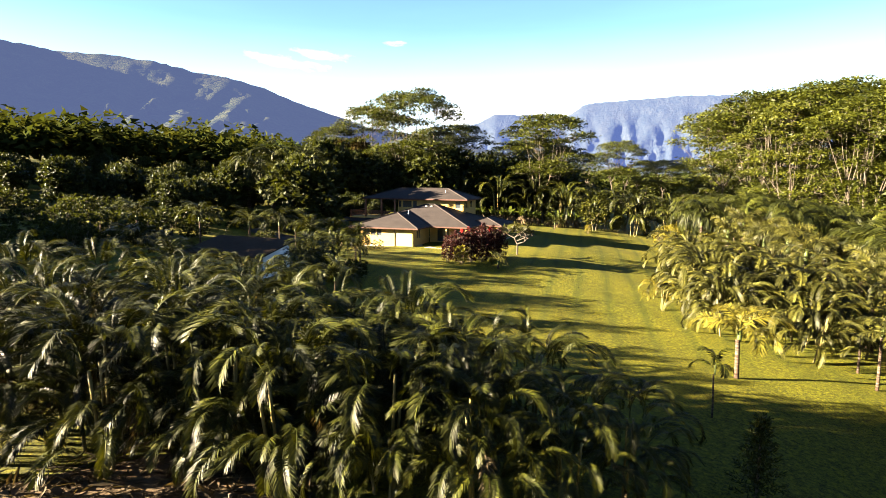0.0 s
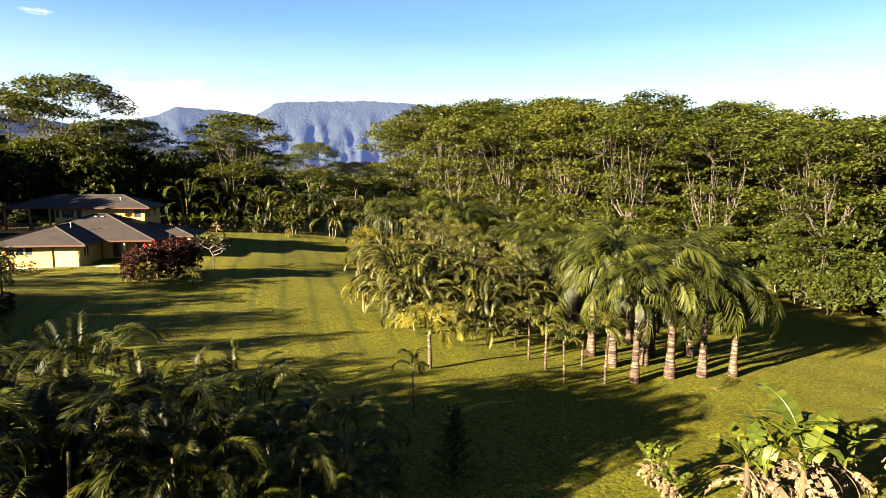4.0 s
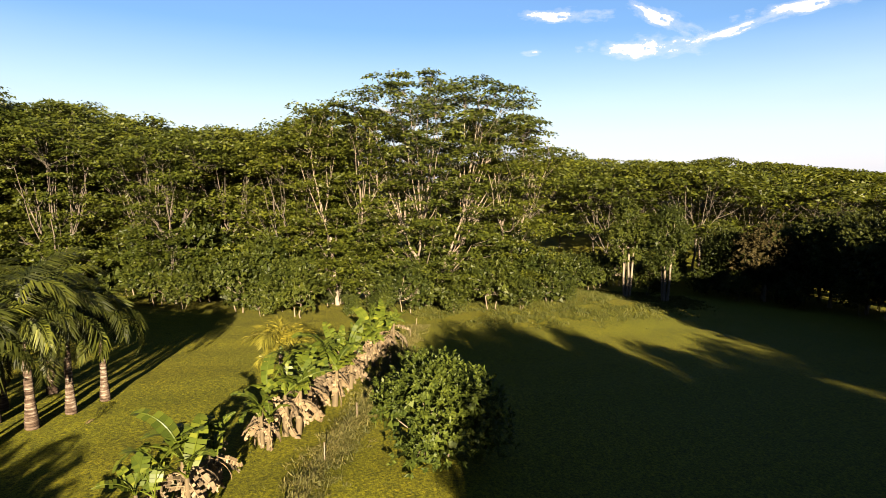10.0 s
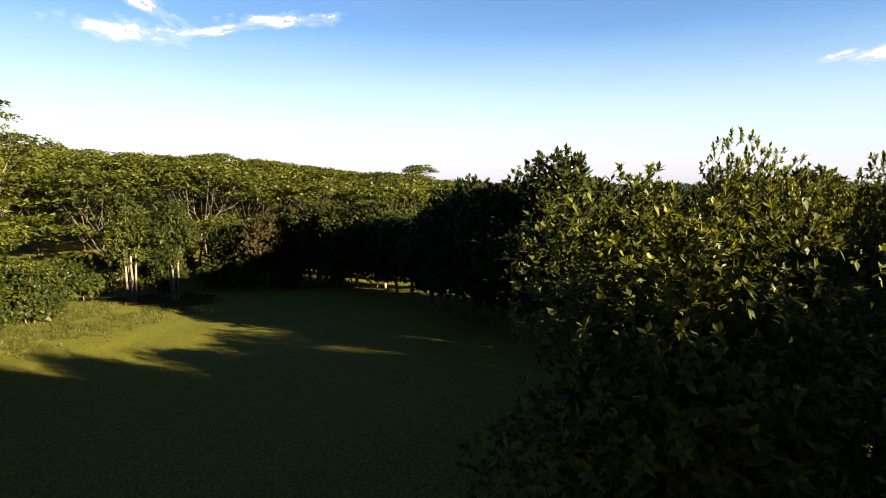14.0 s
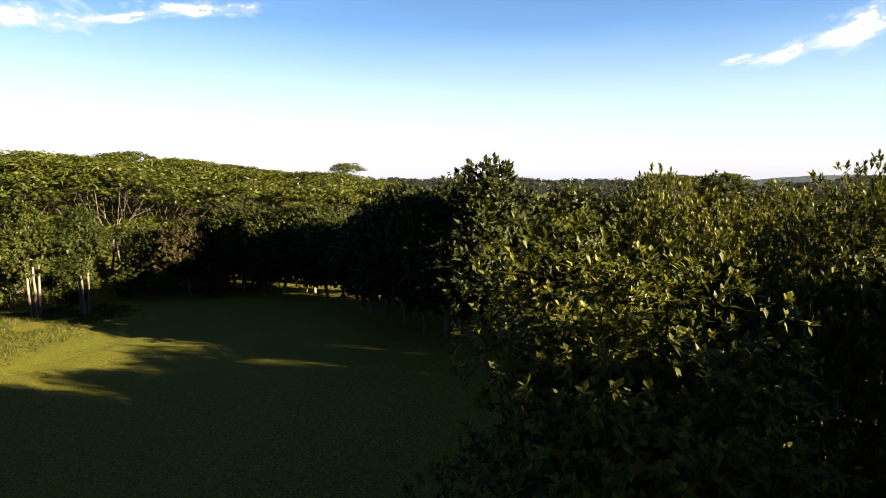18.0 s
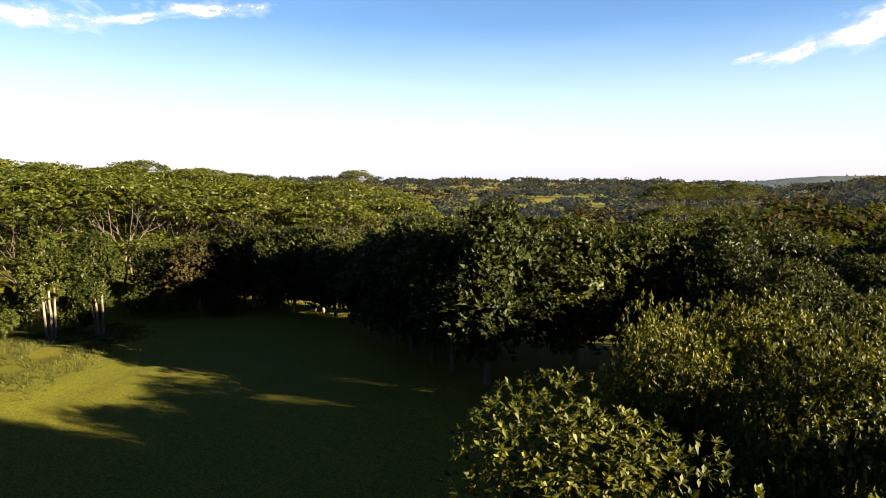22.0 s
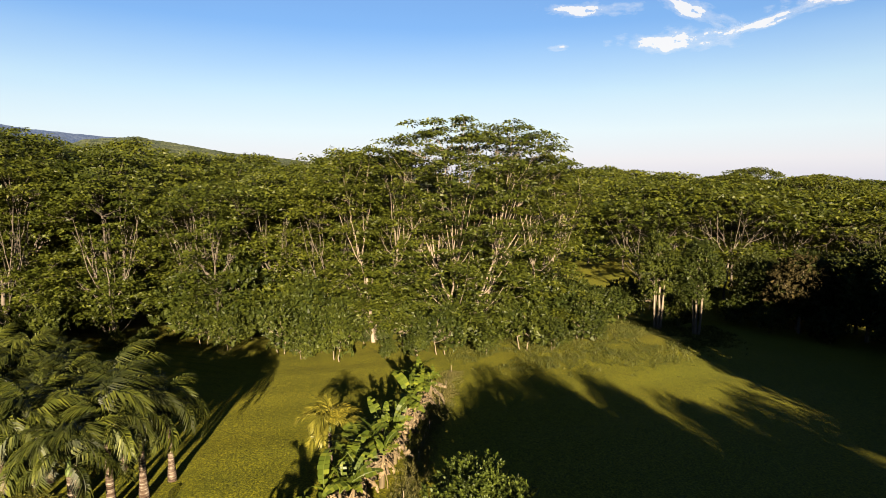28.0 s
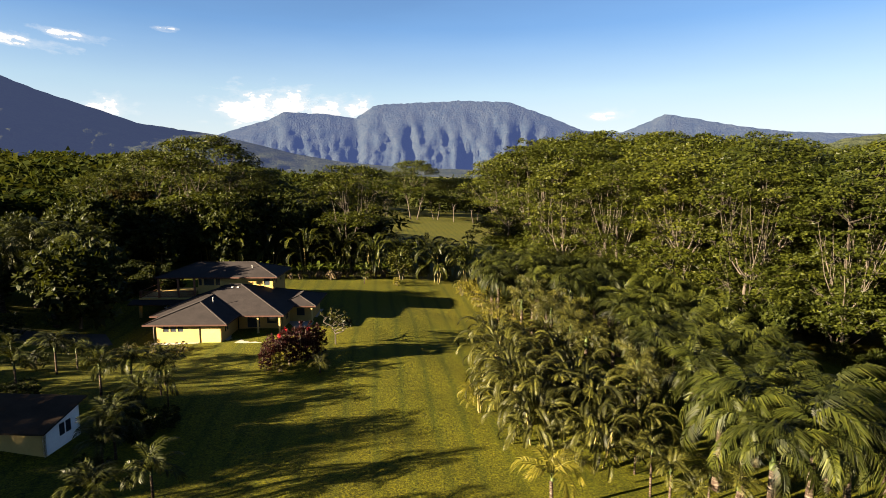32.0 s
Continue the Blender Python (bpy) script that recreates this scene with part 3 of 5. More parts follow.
def banana_leaf(key, length, width, mat, arch, droop, torn, rng):
    n = 14
    t = np.linspace(0, 1, n)
    ang = arch - droop * t ** 1.4
    step = length / (n - 1)
    x = np.concatenate([[0], np.cumsum(np.cos(ang[:-1]) * step)])
    z = np.concatenate([[0], np.cumsum(np.sin(ang[:-1]) * step)])
    s = Shape()
    s.tube(np.stack([x, 0 * x, z], 1), np.linspace(0.035, 0.008, n), 4, False)
    w = width * np.sin(np.pi * np.clip(t * 0.9 + 0.06, 0, 1)) ** 0.6
    w[:2] = 0.02
    for sgn in (-1, 1):
        for i in range(2, n - 1):
            if rng.random() < torn * 0.35:
                continue
            gap = step * (0.08 if rng.random() > torn else 0.22)
            lift = 0.22 - torn * rng.random() * 0.9
            a = np.array([x[i] + gap * 0.2, 0, z[i]])
            b = np.array([x[i + 1] - gap * 0.2, 0, z[i + 1]])
            drop = np.array([0.06, sgn, lift])
            s.add([a, b, b + drop * w[min(i + 1, n - 1)] * 0.5, a + drop * w[i] * 0.5], [(0, 1, 2, 3)])
    FROND_CACHE[key] = s.mesh("leaf", mat)
    return FROND_CACHE[key]


def banana_plant(seed, height=2.2, green=12, dry=24, label="", stems=3):
    """A banana clump: pale stems, torn green leaves on top, a skirt of dead ones below."""
    rng = np.random.default_rng(seed)
    root = new("banana_plant")
    if "ban0" not in FROND_CACHE:
        for i in range(4):
            banana_leaf("ban" + str(i), 1.9 + 0.18 * i, 0.6, "banana", 0.75, 0.7 + 0.45 * i, 0.45, rng)
        for i in range(3):
            banana_leaf("bandry" + str(i), 1.6 + 0.2 * i, 0.42, "banana_dry", -0.1 - 0.3 * i, 1.2, 0.85, rng)
    for k in range(stems):
        a = rng.uniform(0, 6.28)
        off = np.array([math.cos(a), math.sin(a)]) * (0.0 if k == 0 else 0.55)
        h = height * rng.uniform(0.75, 1.05)
        st = Shape()
        st.tube(curve_points((off[0], off[1], -0.3), (off[0] * 1.3, off[1] * 1.3, h), 0, 6, 0.02, rng), [0.17, 0.165, 0.15, 0.13, 0.11, 0.07], 8)
        part("stem", st, "banana_stem", root, "brown fibrous stem", True)
        for i in range(green // stems):
            ob = new("leaf", FROND_CACHE["ban" + str(rng.integers(4))])
            ob.parent = root
            ob.matrix_basis = (Matrix.Translation((off[0] * 1.3, off[1] * 1.3, h)) @ Matrix.Rotation(i * 2.4 + rng.uniform(-0.3, 0.3), 4, "Z")
                               @ Matrix.Rotation(-rng.uniform(0.05, 1.0), 4, "Y") @ Matrix.Rotation(rng.uniform(-0.5, 0.5), 4, "X") @ Matrix.Scale(rng.uniform(0.7, 1.25), 4))
        for i in range(dry // stems):
            ob = new("dead_leaf", FROND_CACHE["bandry" + str(rng.integers(3))])
            ob.parent = root
            ob.matrix_basis = (Matrix.Translation((off[0] * 1.2, off[1] * 1.2, h * rng.uniform(0.6, 1.0))) @ Matrix.Rotation(i * 2.4 + rng.uniform(-0.5, 0.5), 4, "Z")
                               @ Matrix.Rotation(rng.uniform(-0.5, 0.6), 4, "Y") @ Matrix.Rotation(rng.uniform(-0.8, 0.8), 4, "X") @ Matrix.Scale(rng.uniform(0.6, 1.1), 4))
    return tagged(root, label or "banana plant with torn green leaves and dead skirt", "banana plant", "banana row")


def croton(seed, height=2.2, width=1.6, mat="croton", flowers=0, label="", name="shrub", group="red shrubs", leaf=0.3, tips=90):
    rng = np.random.default_rng(seed)
    root = new(name)
    wood, crown = Shape(), Shape()
    for i in range(9):
        a = rng.uniform(0, 6.28)
        r = width * 0.45 * math.sqrt(rng.random())
        top = (r * math.cos(a), r * math.sin(a), height * rng.uniform(0.6, 0.95))
        wood.tube(curve_points((0.3 * top[0], 0.3 * top[1], -0.15), top, 0, 4, 0.03, rng), np.linspace(0.03, 0.012, 4), 5, False)
    u = rng.uniform(0, 1, tips)
    a = rng.uniform(0, 6.28, tips)
    r = width * 0.5 * np.sqrt(rng.uniform(0.1, 1, tips))
    tip = np.stack([r * np.cos(a), r * np.sin(a), height * (0.04 + 0.96 * u ** 0.8) * (1 - 0.25 * (2 * r / width) ** 2)], 1)
    per = 10
    p = np.repeat(tip, per, 0)
    d = unit(len(p), rng) * 0.8 + np.array([0, 0, 0.75])
    crown.leaves(p, d, unit(len(p), rng) + np.array([0, 0, 0.8]), leaf * rng.uniform(0.7, 1.2, len(p)), leaf * 0.34, 0.2)
    part("stem", wood, "bark_dark", root, "", True)
    part("foliage", crown, mat, root)
    for i in range(flowers):
        f = Shape()
        c = np.array([rng.normal() * width * 0.2, rng.normal() * width * 0.2, height * rng.uniform(0.9, 1.08)])
        dd = unit(16, rng) + np.array([0, 0, 0.3])
        f.leaves(np.repeat(c[None], 16, 0), dd, unit(16, rng), 0.28, 0.14)
        part("flower", f, "red_flower", root, "bright red flower head")
    return tagged(root, label or "dark red leafy shrub planted on the lawn", "shrub", group)


PROTO = {}


def place(key, build, x, y, rot=0.0, scale=1.0, dz=0.0, label="", stretch=1.0):
    """Sets a plant on the ground: the first of its key is built, the others copy it."""
    m = Matrix.Translation((x, y, gz(x, y) + dz)) @ Matrix.Rotation(radians(rot), 4, "Z") @ Matrix.Diagonal((scale, scale, scale * stretch, 1))
    if key in PROTO:
        src = PROTO[key]
        ob = copy_thing(src[0], Matrix.Identity(4))
        ob.matrix_basis = m
    else:
        ob = build()
        ob.matrix_basis = m
        PROTO[key] = (ob, scale)
    if label:
        ob["label"] = label
    return ob


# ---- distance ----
def mountain_material(name, low, high, haze_glow, strength):
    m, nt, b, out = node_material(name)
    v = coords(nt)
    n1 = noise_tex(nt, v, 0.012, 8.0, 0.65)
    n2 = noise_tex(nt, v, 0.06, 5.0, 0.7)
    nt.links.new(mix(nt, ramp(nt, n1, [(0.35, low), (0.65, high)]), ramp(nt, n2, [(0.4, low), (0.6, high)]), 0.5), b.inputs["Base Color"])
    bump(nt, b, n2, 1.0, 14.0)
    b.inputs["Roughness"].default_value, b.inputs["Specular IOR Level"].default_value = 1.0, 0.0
    # The haze of distance is put into the slope as a bluish emission.
    b.inputs["Emission Color"].default_value, b.inputs["Emission Strength"].default_value = (*haze_glow, 1), strength * 0.68
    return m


def ridge(name, profile, dist, depth, base, mat, seed, label, rough=1.0, amp=0.42, lift=0.0, seg=260, rows=40, slant=0.0):
    """A mountain whose crest follows bearing and height angle, with gullies down its flank."""
    az = np.linspace(profile[0][0], profile[-1][0], seg)
    el = np.interp(az, [p[0] for p in profile], [p[1] for p in profile])
    V = np.zeros((rows, seg, 3))
    for i in range(rows):
        t = i / (rows - 1)
        d = dist + depth * (t - 1)
        crest = 8 + dist * np.tan(np.radians(el + lift))
        for j in range(seg):
            a = radians(az[j])
            q = Vector((az[j] * 0.5 * rough + seed + slant * t, t * 1.5, 0))
            gully = abs(noise.noise(q * 1.0)) * 0.55 + abs(noise.noise(q * 2.3)) * 0.32 + abs(noise.noise(q * 5.1)) * 0.18 + abs(noise.noise(q * 11)) * 0.06
            shift = (gully - 0.3) * depth * amp * math.sin(math.pi * min(t * 1.1, 1)) ** 0.7
            z = base + (crest[j] - base) * (t ** 1.35) + noise.noise(q * 9) * 0.012 * (crest[j] - base)
            V[i, j] = ((d + shift) * math.sin(a), (d + shift) * math.cos(a), z)
    F = [(i * seg + j, i * seg + j + 1, (i + 1) * seg + j + 1, (i + 1) * seg + j) for i in range(rows - 1) for j in range(seg - 1)]
    s = Shape()
    s.add(V.reshape(-1, 3), F)
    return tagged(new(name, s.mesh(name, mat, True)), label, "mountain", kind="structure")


# The third colour of each slope is its painted haze, given out as emission.
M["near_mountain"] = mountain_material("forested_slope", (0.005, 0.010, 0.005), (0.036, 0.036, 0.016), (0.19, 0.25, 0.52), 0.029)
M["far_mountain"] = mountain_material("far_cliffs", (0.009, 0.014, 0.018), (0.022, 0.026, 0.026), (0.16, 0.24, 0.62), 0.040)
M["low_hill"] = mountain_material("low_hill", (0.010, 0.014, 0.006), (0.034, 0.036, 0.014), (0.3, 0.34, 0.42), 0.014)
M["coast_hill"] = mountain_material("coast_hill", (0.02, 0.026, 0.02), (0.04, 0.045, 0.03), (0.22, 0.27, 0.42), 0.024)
ridge("backdrop_mesa", [(-8, 1.5), (-4, 3.0), (1.5, 4.9), (3.7, 5.6), (5.2, 6.4), (7, 6.3), (9.5, 6.25), (12, 5.95), (13.9, 7.2), (17.5, 7.45), (22.5, 7.7), (25, 7.6), (27.2, 7.55), (28.4, 7.1), (31.2, 6.1), (34.5, 4.65), (36.5, 4.5), (38.3, 4.4), (40.3, 5.2), (42.1, 5.95), (44.4, 5.5), (47.5, 4.8), (52, 4.0), (58.6, 3.5), (66, 2.0)], 4200, 900, -60, "far_mountain", 3, "distant flat-topped mountain with fluted cliffs, blue haze painted in as glow", 1.1, 0.32, 0.22)
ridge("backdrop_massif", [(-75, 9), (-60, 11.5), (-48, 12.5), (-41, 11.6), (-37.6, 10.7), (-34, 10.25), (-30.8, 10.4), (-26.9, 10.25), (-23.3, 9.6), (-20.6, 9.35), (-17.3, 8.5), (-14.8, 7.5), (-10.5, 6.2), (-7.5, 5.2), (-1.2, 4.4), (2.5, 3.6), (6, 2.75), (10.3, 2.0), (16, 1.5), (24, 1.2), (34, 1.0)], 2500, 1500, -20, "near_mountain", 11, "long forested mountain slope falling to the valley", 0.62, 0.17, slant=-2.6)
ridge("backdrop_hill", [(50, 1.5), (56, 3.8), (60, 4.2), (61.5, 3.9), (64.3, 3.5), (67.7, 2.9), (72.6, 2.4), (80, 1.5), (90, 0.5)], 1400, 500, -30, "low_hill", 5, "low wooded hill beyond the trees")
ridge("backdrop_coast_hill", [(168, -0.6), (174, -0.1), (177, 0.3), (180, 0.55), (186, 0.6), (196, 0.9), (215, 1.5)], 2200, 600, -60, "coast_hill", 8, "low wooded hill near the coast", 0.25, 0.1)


# ---- the house, the shed and what stands by them ----
M["wall_yellow"] = plain_material("yellow_stucco", (0.25, 0.165, 0.048), (0.32, 0.215, 0.07), 0.85, 6.0, 0.004)
M["panel_cream"] = plain_material("cream_panel", (0.27, 0.19, 0.06), (0.34, 0.25, 0.09), 0.6, 5.0, 0.002)
M["white_paint"] = plain_material("white_paint", (0.62, 0.62, 0.60), (0.80, 0.80, 0.77), 0.6, 5.0, 0.002)
M["roof_grey"] = plain_material("roof_shingle", (0.008, 0.0062, 0.006), (0.022, 0.0175, 0.0165), 0.85, 5.0, 0.02, (1, 1, 1))
M["roof_brown"] = plain_material("brown_roofing", (0.016, 0.011, 0.008), (0.034, 0.024, 0.017), 0.95, 4.0, 0.01, spec=0.02)
M["fascia"] = plain_material("redwood_fascia", (0.022, 0.010, 0.007), (0.05, 0.022, 0.015), 0.6, 5.0, 0.002)
M["rail_wood"] = plain_material("railing_wood", (0.08, 0.035, 0.02), (0.17, 0.08, 0.045), 0.6, 6.0, 0.002)
M["frame_dark"] = plain_material("dark_frame", (0.03, 0.026, 0.022), (0.07, 0.06, 0.05), 0.5, 6.0, 0.0)
M["metal_pale"] = plain_material("pale_metal", (0.16, 0.16, 0.15), (0.30, 0.30, 0.28), 0.5, 6.0, 0.0)
M["concrete"] = plain_material("concrete", (0.16, 0.14, 0.12), (0.30, 0.27, 0.23), 0.9, 2.0, 0.01)
M["tyre"] = plain_material("tyre_rubber", (0.015, 0.015, 0.015), (0.04, 0.04, 0.04), 0.8, 8.0, 0.0)
glass, nt, bs, _ = node_material("window_glass")
bs.inputs["Base Color"].default_value = (0.02, 0.025, 0.03, 1)
bs.inputs["Roughness"].default_value = 0.06
M["glass"] = glass


def wall_run(parent, a, b, height, z0=0.0, thick=0.16, openings=(), mat="wall_yellow", frame="frame_dark", label=""):
    """A wall from a to b with openings (from, to, low, high) cut through, each with a window in it."""
    a, b = Vector((*a, z0)), Vector((*b, z0))
    length = (b - a).length
    s = Shape()
    edge = 0.0
    for o0, o1, l, h in sorted(openings):
        if o0 > edge:
            s.box((edge, 0, 0), (o0, thick, height))
        if l > 0:
            s.box((o0, 0, 0), (o1, thick, l))
        if h < height:
            s.box((o0, 0, h), (o1, thick, height))
        edge = o1
    if edge < length:
        s.box((edge, 0, 0), (length, thick, height))
    ob = part("wall", s.mesh("wall", mat, False, True), mat, parent, label)
    turn = Matrix.Translation(a) @ Matrix.Rotation(math.atan2(b.y - a.y, b.x - a.x), 4, "Z")
    ob.matrix_basis = turn
    for o0, o1, l, h in openings:
        w = Shape()
        f = 0.06
        for lo, hi in (((o0, 0.03, l), (o0 + f, 0.11, h)), ((o1 - f, 0.03, l), (o1, 0.11, h)), ((o0 + f, 0.03, l), (o1 - f, 0.11, l + f)), ((o0 + f, 0.03, h - f), (o1 - f, 0.11, h))):
            w.box(lo, hi)
        win = part("window", w.mesh("window", frame, False, True), frame, parent)
        win.matrix_basis = turn
        g = Shape()
        g.box((o0 + f, 0.06, l + f), (o1 - f, 0.075, h - f))
        part("pane", g, "glass", win)
    return ob


def hip_roof(parent, u0, u1, v0, v1, ze, pitch, mat="roof_grey", drop=0.16, fascia="fascia", ridge=None):
    """A hipped roof over the rectangle with a fascia board and ridge caps."""
    w, d = u1 - u0, v1 - v0
    half = min(w, d) / 2
    zr = ze + half * pitch
    if w >= d:
        r0, r1 = (u0 + half, (v0 + v1) / 2, zr), (u1 - half, (v0 + v1) / 2, zr)
    else:
        r0, r1 = ((u0 + u1) / 2, v0 + half, zr), ((u0 + u1) / 2, v1 - half, zr)
    if ridge:
        r0, r1 = ridge
    c = [(u0, v0, ze), (u1, v0, ze), (u1, v1, ze), (u0, v1, ze)]
    s = Shape()
    s.add(c + [r0, r1], [(0, 1, 5, 4), (1, 2, 5), (2, 3, 4, 5), (3, 0, 4)] if w >= d else [(0, 1, 4), (1, 2, 5, 4), (2, 3, 5), (3, 0, 4, 5)])
    s.add([(x, y, z - 0.06) for x, y, z in c], [(3, 2, 1, 0)])
    roof = part("roof", s, mat, parent, "hipped grey shingle roof")
    fs = Shape()
    t = 0.05
    fs.box((u0, v0 - t, ze - drop), (u1, v0, ze + 0.03))
    fs.box((u0, v1, ze - drop), (u1, v1 + t, ze + 0.03))
    fs.box((u0 - t, v0 - t, ze - drop), (u0, v1 + t, ze + 0.03))
    fs.box((u1, v0 - t, ze - drop), (u1 + t, v1 + t, ze + 0.03))
    part("fascia", fs, fascia, roof, "reddish brown fascia board")
    caps = Shape()
    ends = [(c[0], r0), (c[3], r0), (c[1], r1), (c[2], r1)] if w >= d else [(c[0], r0), (c[1], r0), (c[2], r1), (c[3], r1)]
    for p, q in ends + [(r0, r1)]:
        caps.tube([(p[0], p[1], p[2] + 0.02), (q[0], q[1], q[2] + 0.02)], [0.09, 0.09], 5)
    part("ridge_cap", caps, mat, roof)
    return roof


def build_house():
    root = new("house")
    root.matrix_basis = pose(-4.2, 79.0, -1.45, 0, 0, -19)
    slab = Shape()
    slab.box((-9.0, -0.3, -1.2), (7.2, 15, 0.03))
    slab.box((-17.5, 10.5, -1.4), (-9.0, 22, 0.03))
    slab.box((7.2, 7, -1.2), (10, 19, 0.03))
    part("foundation", slab, "concrete", root)
    # garage wing
    wall_run(root, (-8.6, 0), (0, 0), 2.6, openings=[(1.0, 1.75, 1.5, 2.4), (1.95, 2.7, 1.5, 2.4), (2.9, 3.65, 1.5, 2.4)])
    wall_run(root, (0, 0.16), (0, 6.5), 2.6, openings=[(1.2, 1.7, 1.1, 2.3), (2.0, 2.5, 1.1, 2.3)])
    wall_run(root, (-8.6, 12), (-8.6, 0.16), 2.6)
    door = Shape()
    door.box((-2.6, -0.05, 0.05), (-0.1, 0.0, 2.3))
    for z in (0.62, 1.2, 1.75):
        door.box((-2.55, -0.062, z), (-0.15, -0.05, z + 0.03))
    part("door", door, "panel_cream", root, "pale cream panelled door")
    spout = Shape()
    spout.tube([(-2.85, -0.06, 0), (-2.85, -0.06, 2.5)], [0.05, 0.05], 6)
    part("downspout", spout, "frame_dark", root)
    spout = Shape()
    spout.tube([(-8.75, -0.06, 0), (-8.75, -0.06, 2.5)], [0.09, 0.09], 6)
    part("downspout", spout, "frame_dark", root)
    hip_roof(root, -9.7, 1.1, -1.1, 16, 2.72, 0.345)
    # middle block with its porch
    wall_run(root, (0.16, 6.5), (6.4, 6.5), 2.6, openings=[(1.2, 3.0, 0.3, 2.3), (4.0, 5.4, 0.9, 2.2)])
    wall_run(root, (6.4, 6.5), (6.4, 14), 2.6, openings=[(2.0, 3.4, 0.9, 2.2)])
    hip_roof(root, -11.0, 7.3, 3.6, 20.4, 2.72, 0.345)
    for u, v in ((3.6, 4.1), (6.6, 4.1)):
        p = Shape()
        p.box((u - 0.11, v - 0.11, 0), (u + 0.11, v + 0.11, 2.6))
        p.box((u - 0.16, v - 0.16, 0), (u + 0.16, v + 0.16, 0.25))
        p.box((u - 0.15, v - 0.15, 2.42), (u + 0.15, v + 0.15, 2.6))
        part("porch_post", p, "panel_cream", root, "pale cream porch post")
    # east wing
    wall_run(root, (6.4, 11), (9.6, 11), 2.5, openings=[(1.0, 2.2, 0.9, 2.1)])
    wall_run(root, (9.6, 11), (9.6, 18), 2.5)
    hip_roof(root, 4.5, 10.6, 9.6, 19, 2.66, 0.33)
    for u, v in ((9.9, 10.0),):
        p = Shape()
        p.box((u - 0.12, v - 0.12, 0), (u + 0.12, v + 0.12, 2.55))
        part("porch_post", p, "panel_cream", root, "pale cream porch post")
    # upper storey
    wall_run(root, (-8.7, 14.6), (3.0, 14.6), 3.5, 2.85, openings=[(0.1, 0.6, 2.1, 3.2), (0.9, 2.5, 2.1, 3.2), (2.75, 3.45, 2.1, 3.2), (10.3, 11.2, 2.1, 3.2)])
    wall_run(root, (3.0, 14.6), (3.0, 22), 3.5, 2.85, openings=[(0.6, 1.4, 2.1, 3.2), (1.6, 2.4, 2.1, 3.2), (4.0, 5.2, 2.1, 3.2)])
    wall_run(root, (3.0, 22), (-8.7, 22), 3.5, 2.85)
    wall_run(root, (-8.7, 22), (-8.7, 14.6), 3.5, 2.85, openings=[(2.0, 4.6, 0.4, 2.9)])
    hip_roof(root, -14.9, 3.95, 13.5, 23.2, 6.4, 0.35)
    # balcony over the carport
    deck = Shape()
    deck.box((-17.4, 13.4, 3.0), (-8.7, 22, 3.22))
    part("balcony_deck", deck, "panel_cream", root)
    lo = Shape()
    lo.add([(-18.4, 11.8, 2.55), (-8.7, 11.8, 2.55), (-8.7, 13.6, 3.0), (-18.4, 13.6, 3.0), (-18.4, 11.8, 2.42), (-8.7, 11.8, 2.42), (-8.7, 13.6, 2.87), (-18.4, 13.6, 2.87)],
           [(0, 1, 2, 3), (7, 6, 5, 4), (0, 4, 5, 1), (1, 5, 6, 2), (2, 6, 7, 3), (3, 7, 4, 0)])
    part("lean_to_roof", lo, "roof_grey", root)
    rail = Shape()
    for z in (3.42, 4.2):
        rail.box((-17.35, 13.45, z), (-8.75, 13.53, z + 0.08))
        rail.box((-17.35, 13.53, z), (-17.27, 22, z + 0.08))
    handrail = part("railing", rail, "rail_wood", root, "reddish wooden balcony railing")
    bal = Shape()
    bal.box((-0.022, -0.022, 0), (0.022, 0.022, 0.7))
    bm_ = bal.mesh("baluster", "rail_wood")
    for i in range(60):
        ob = part("baluster", bm_, "", handrail)
        ob.matrix_basis = Matrix.Translation((-17.2 + i * 0.143, 13.49, 3.5))
    for u in (-17.25, -14.4, -11.4, -8.9):
        p = Shape()
        p.box((u - 0.13, 13.6, 3.2), (u + 0.13, 13.86, 6.35 if u > -15 else 4.35))
        part("balcony_post", p, "rail_wood", root)
    for u in (-17.2, -12.9):
        p = Shape()
        p.box((u - 0.2, 13.2, 0), (u + 0.2, 13.6, 2.9))
        part("carport_post", p, "wall_yellow", root, "yellow carport post")
    back = Shape()
    back.box((-17.2, 21.6, 0), (-8.7, 21.8, 3.0))
    part("carport_wall", back, "wall_yellow", root)
    for u, v, z, h in ((-3.1, 5.8, 4.2, 0.65), (-0.7, 16.4, 7.2, 0.55)):
        p = Shape()
        p.tube([(u, v, z - 0.3), (u, v, z + h)], [0.06, 0.06], 7)
        p.tube([(u, v, z + h), (u, v, z + h + 0.1)], [0.1, 0.1], 7)
        part("vent_pipe", p, "metal_pale", root, "pale roof vent pipe")
    for du in (-0.5, 0.35):
        p = Shape()
        p.box((-1.8 + du, 10.95, 5.28), (-1.5 + du, 11.2, 5.42))
        part("roof_vent", p, "metal_pale", root)
    return tagged(root, "two-storey yellow house with grey hipped roofs and balcony", "house")


build_house()


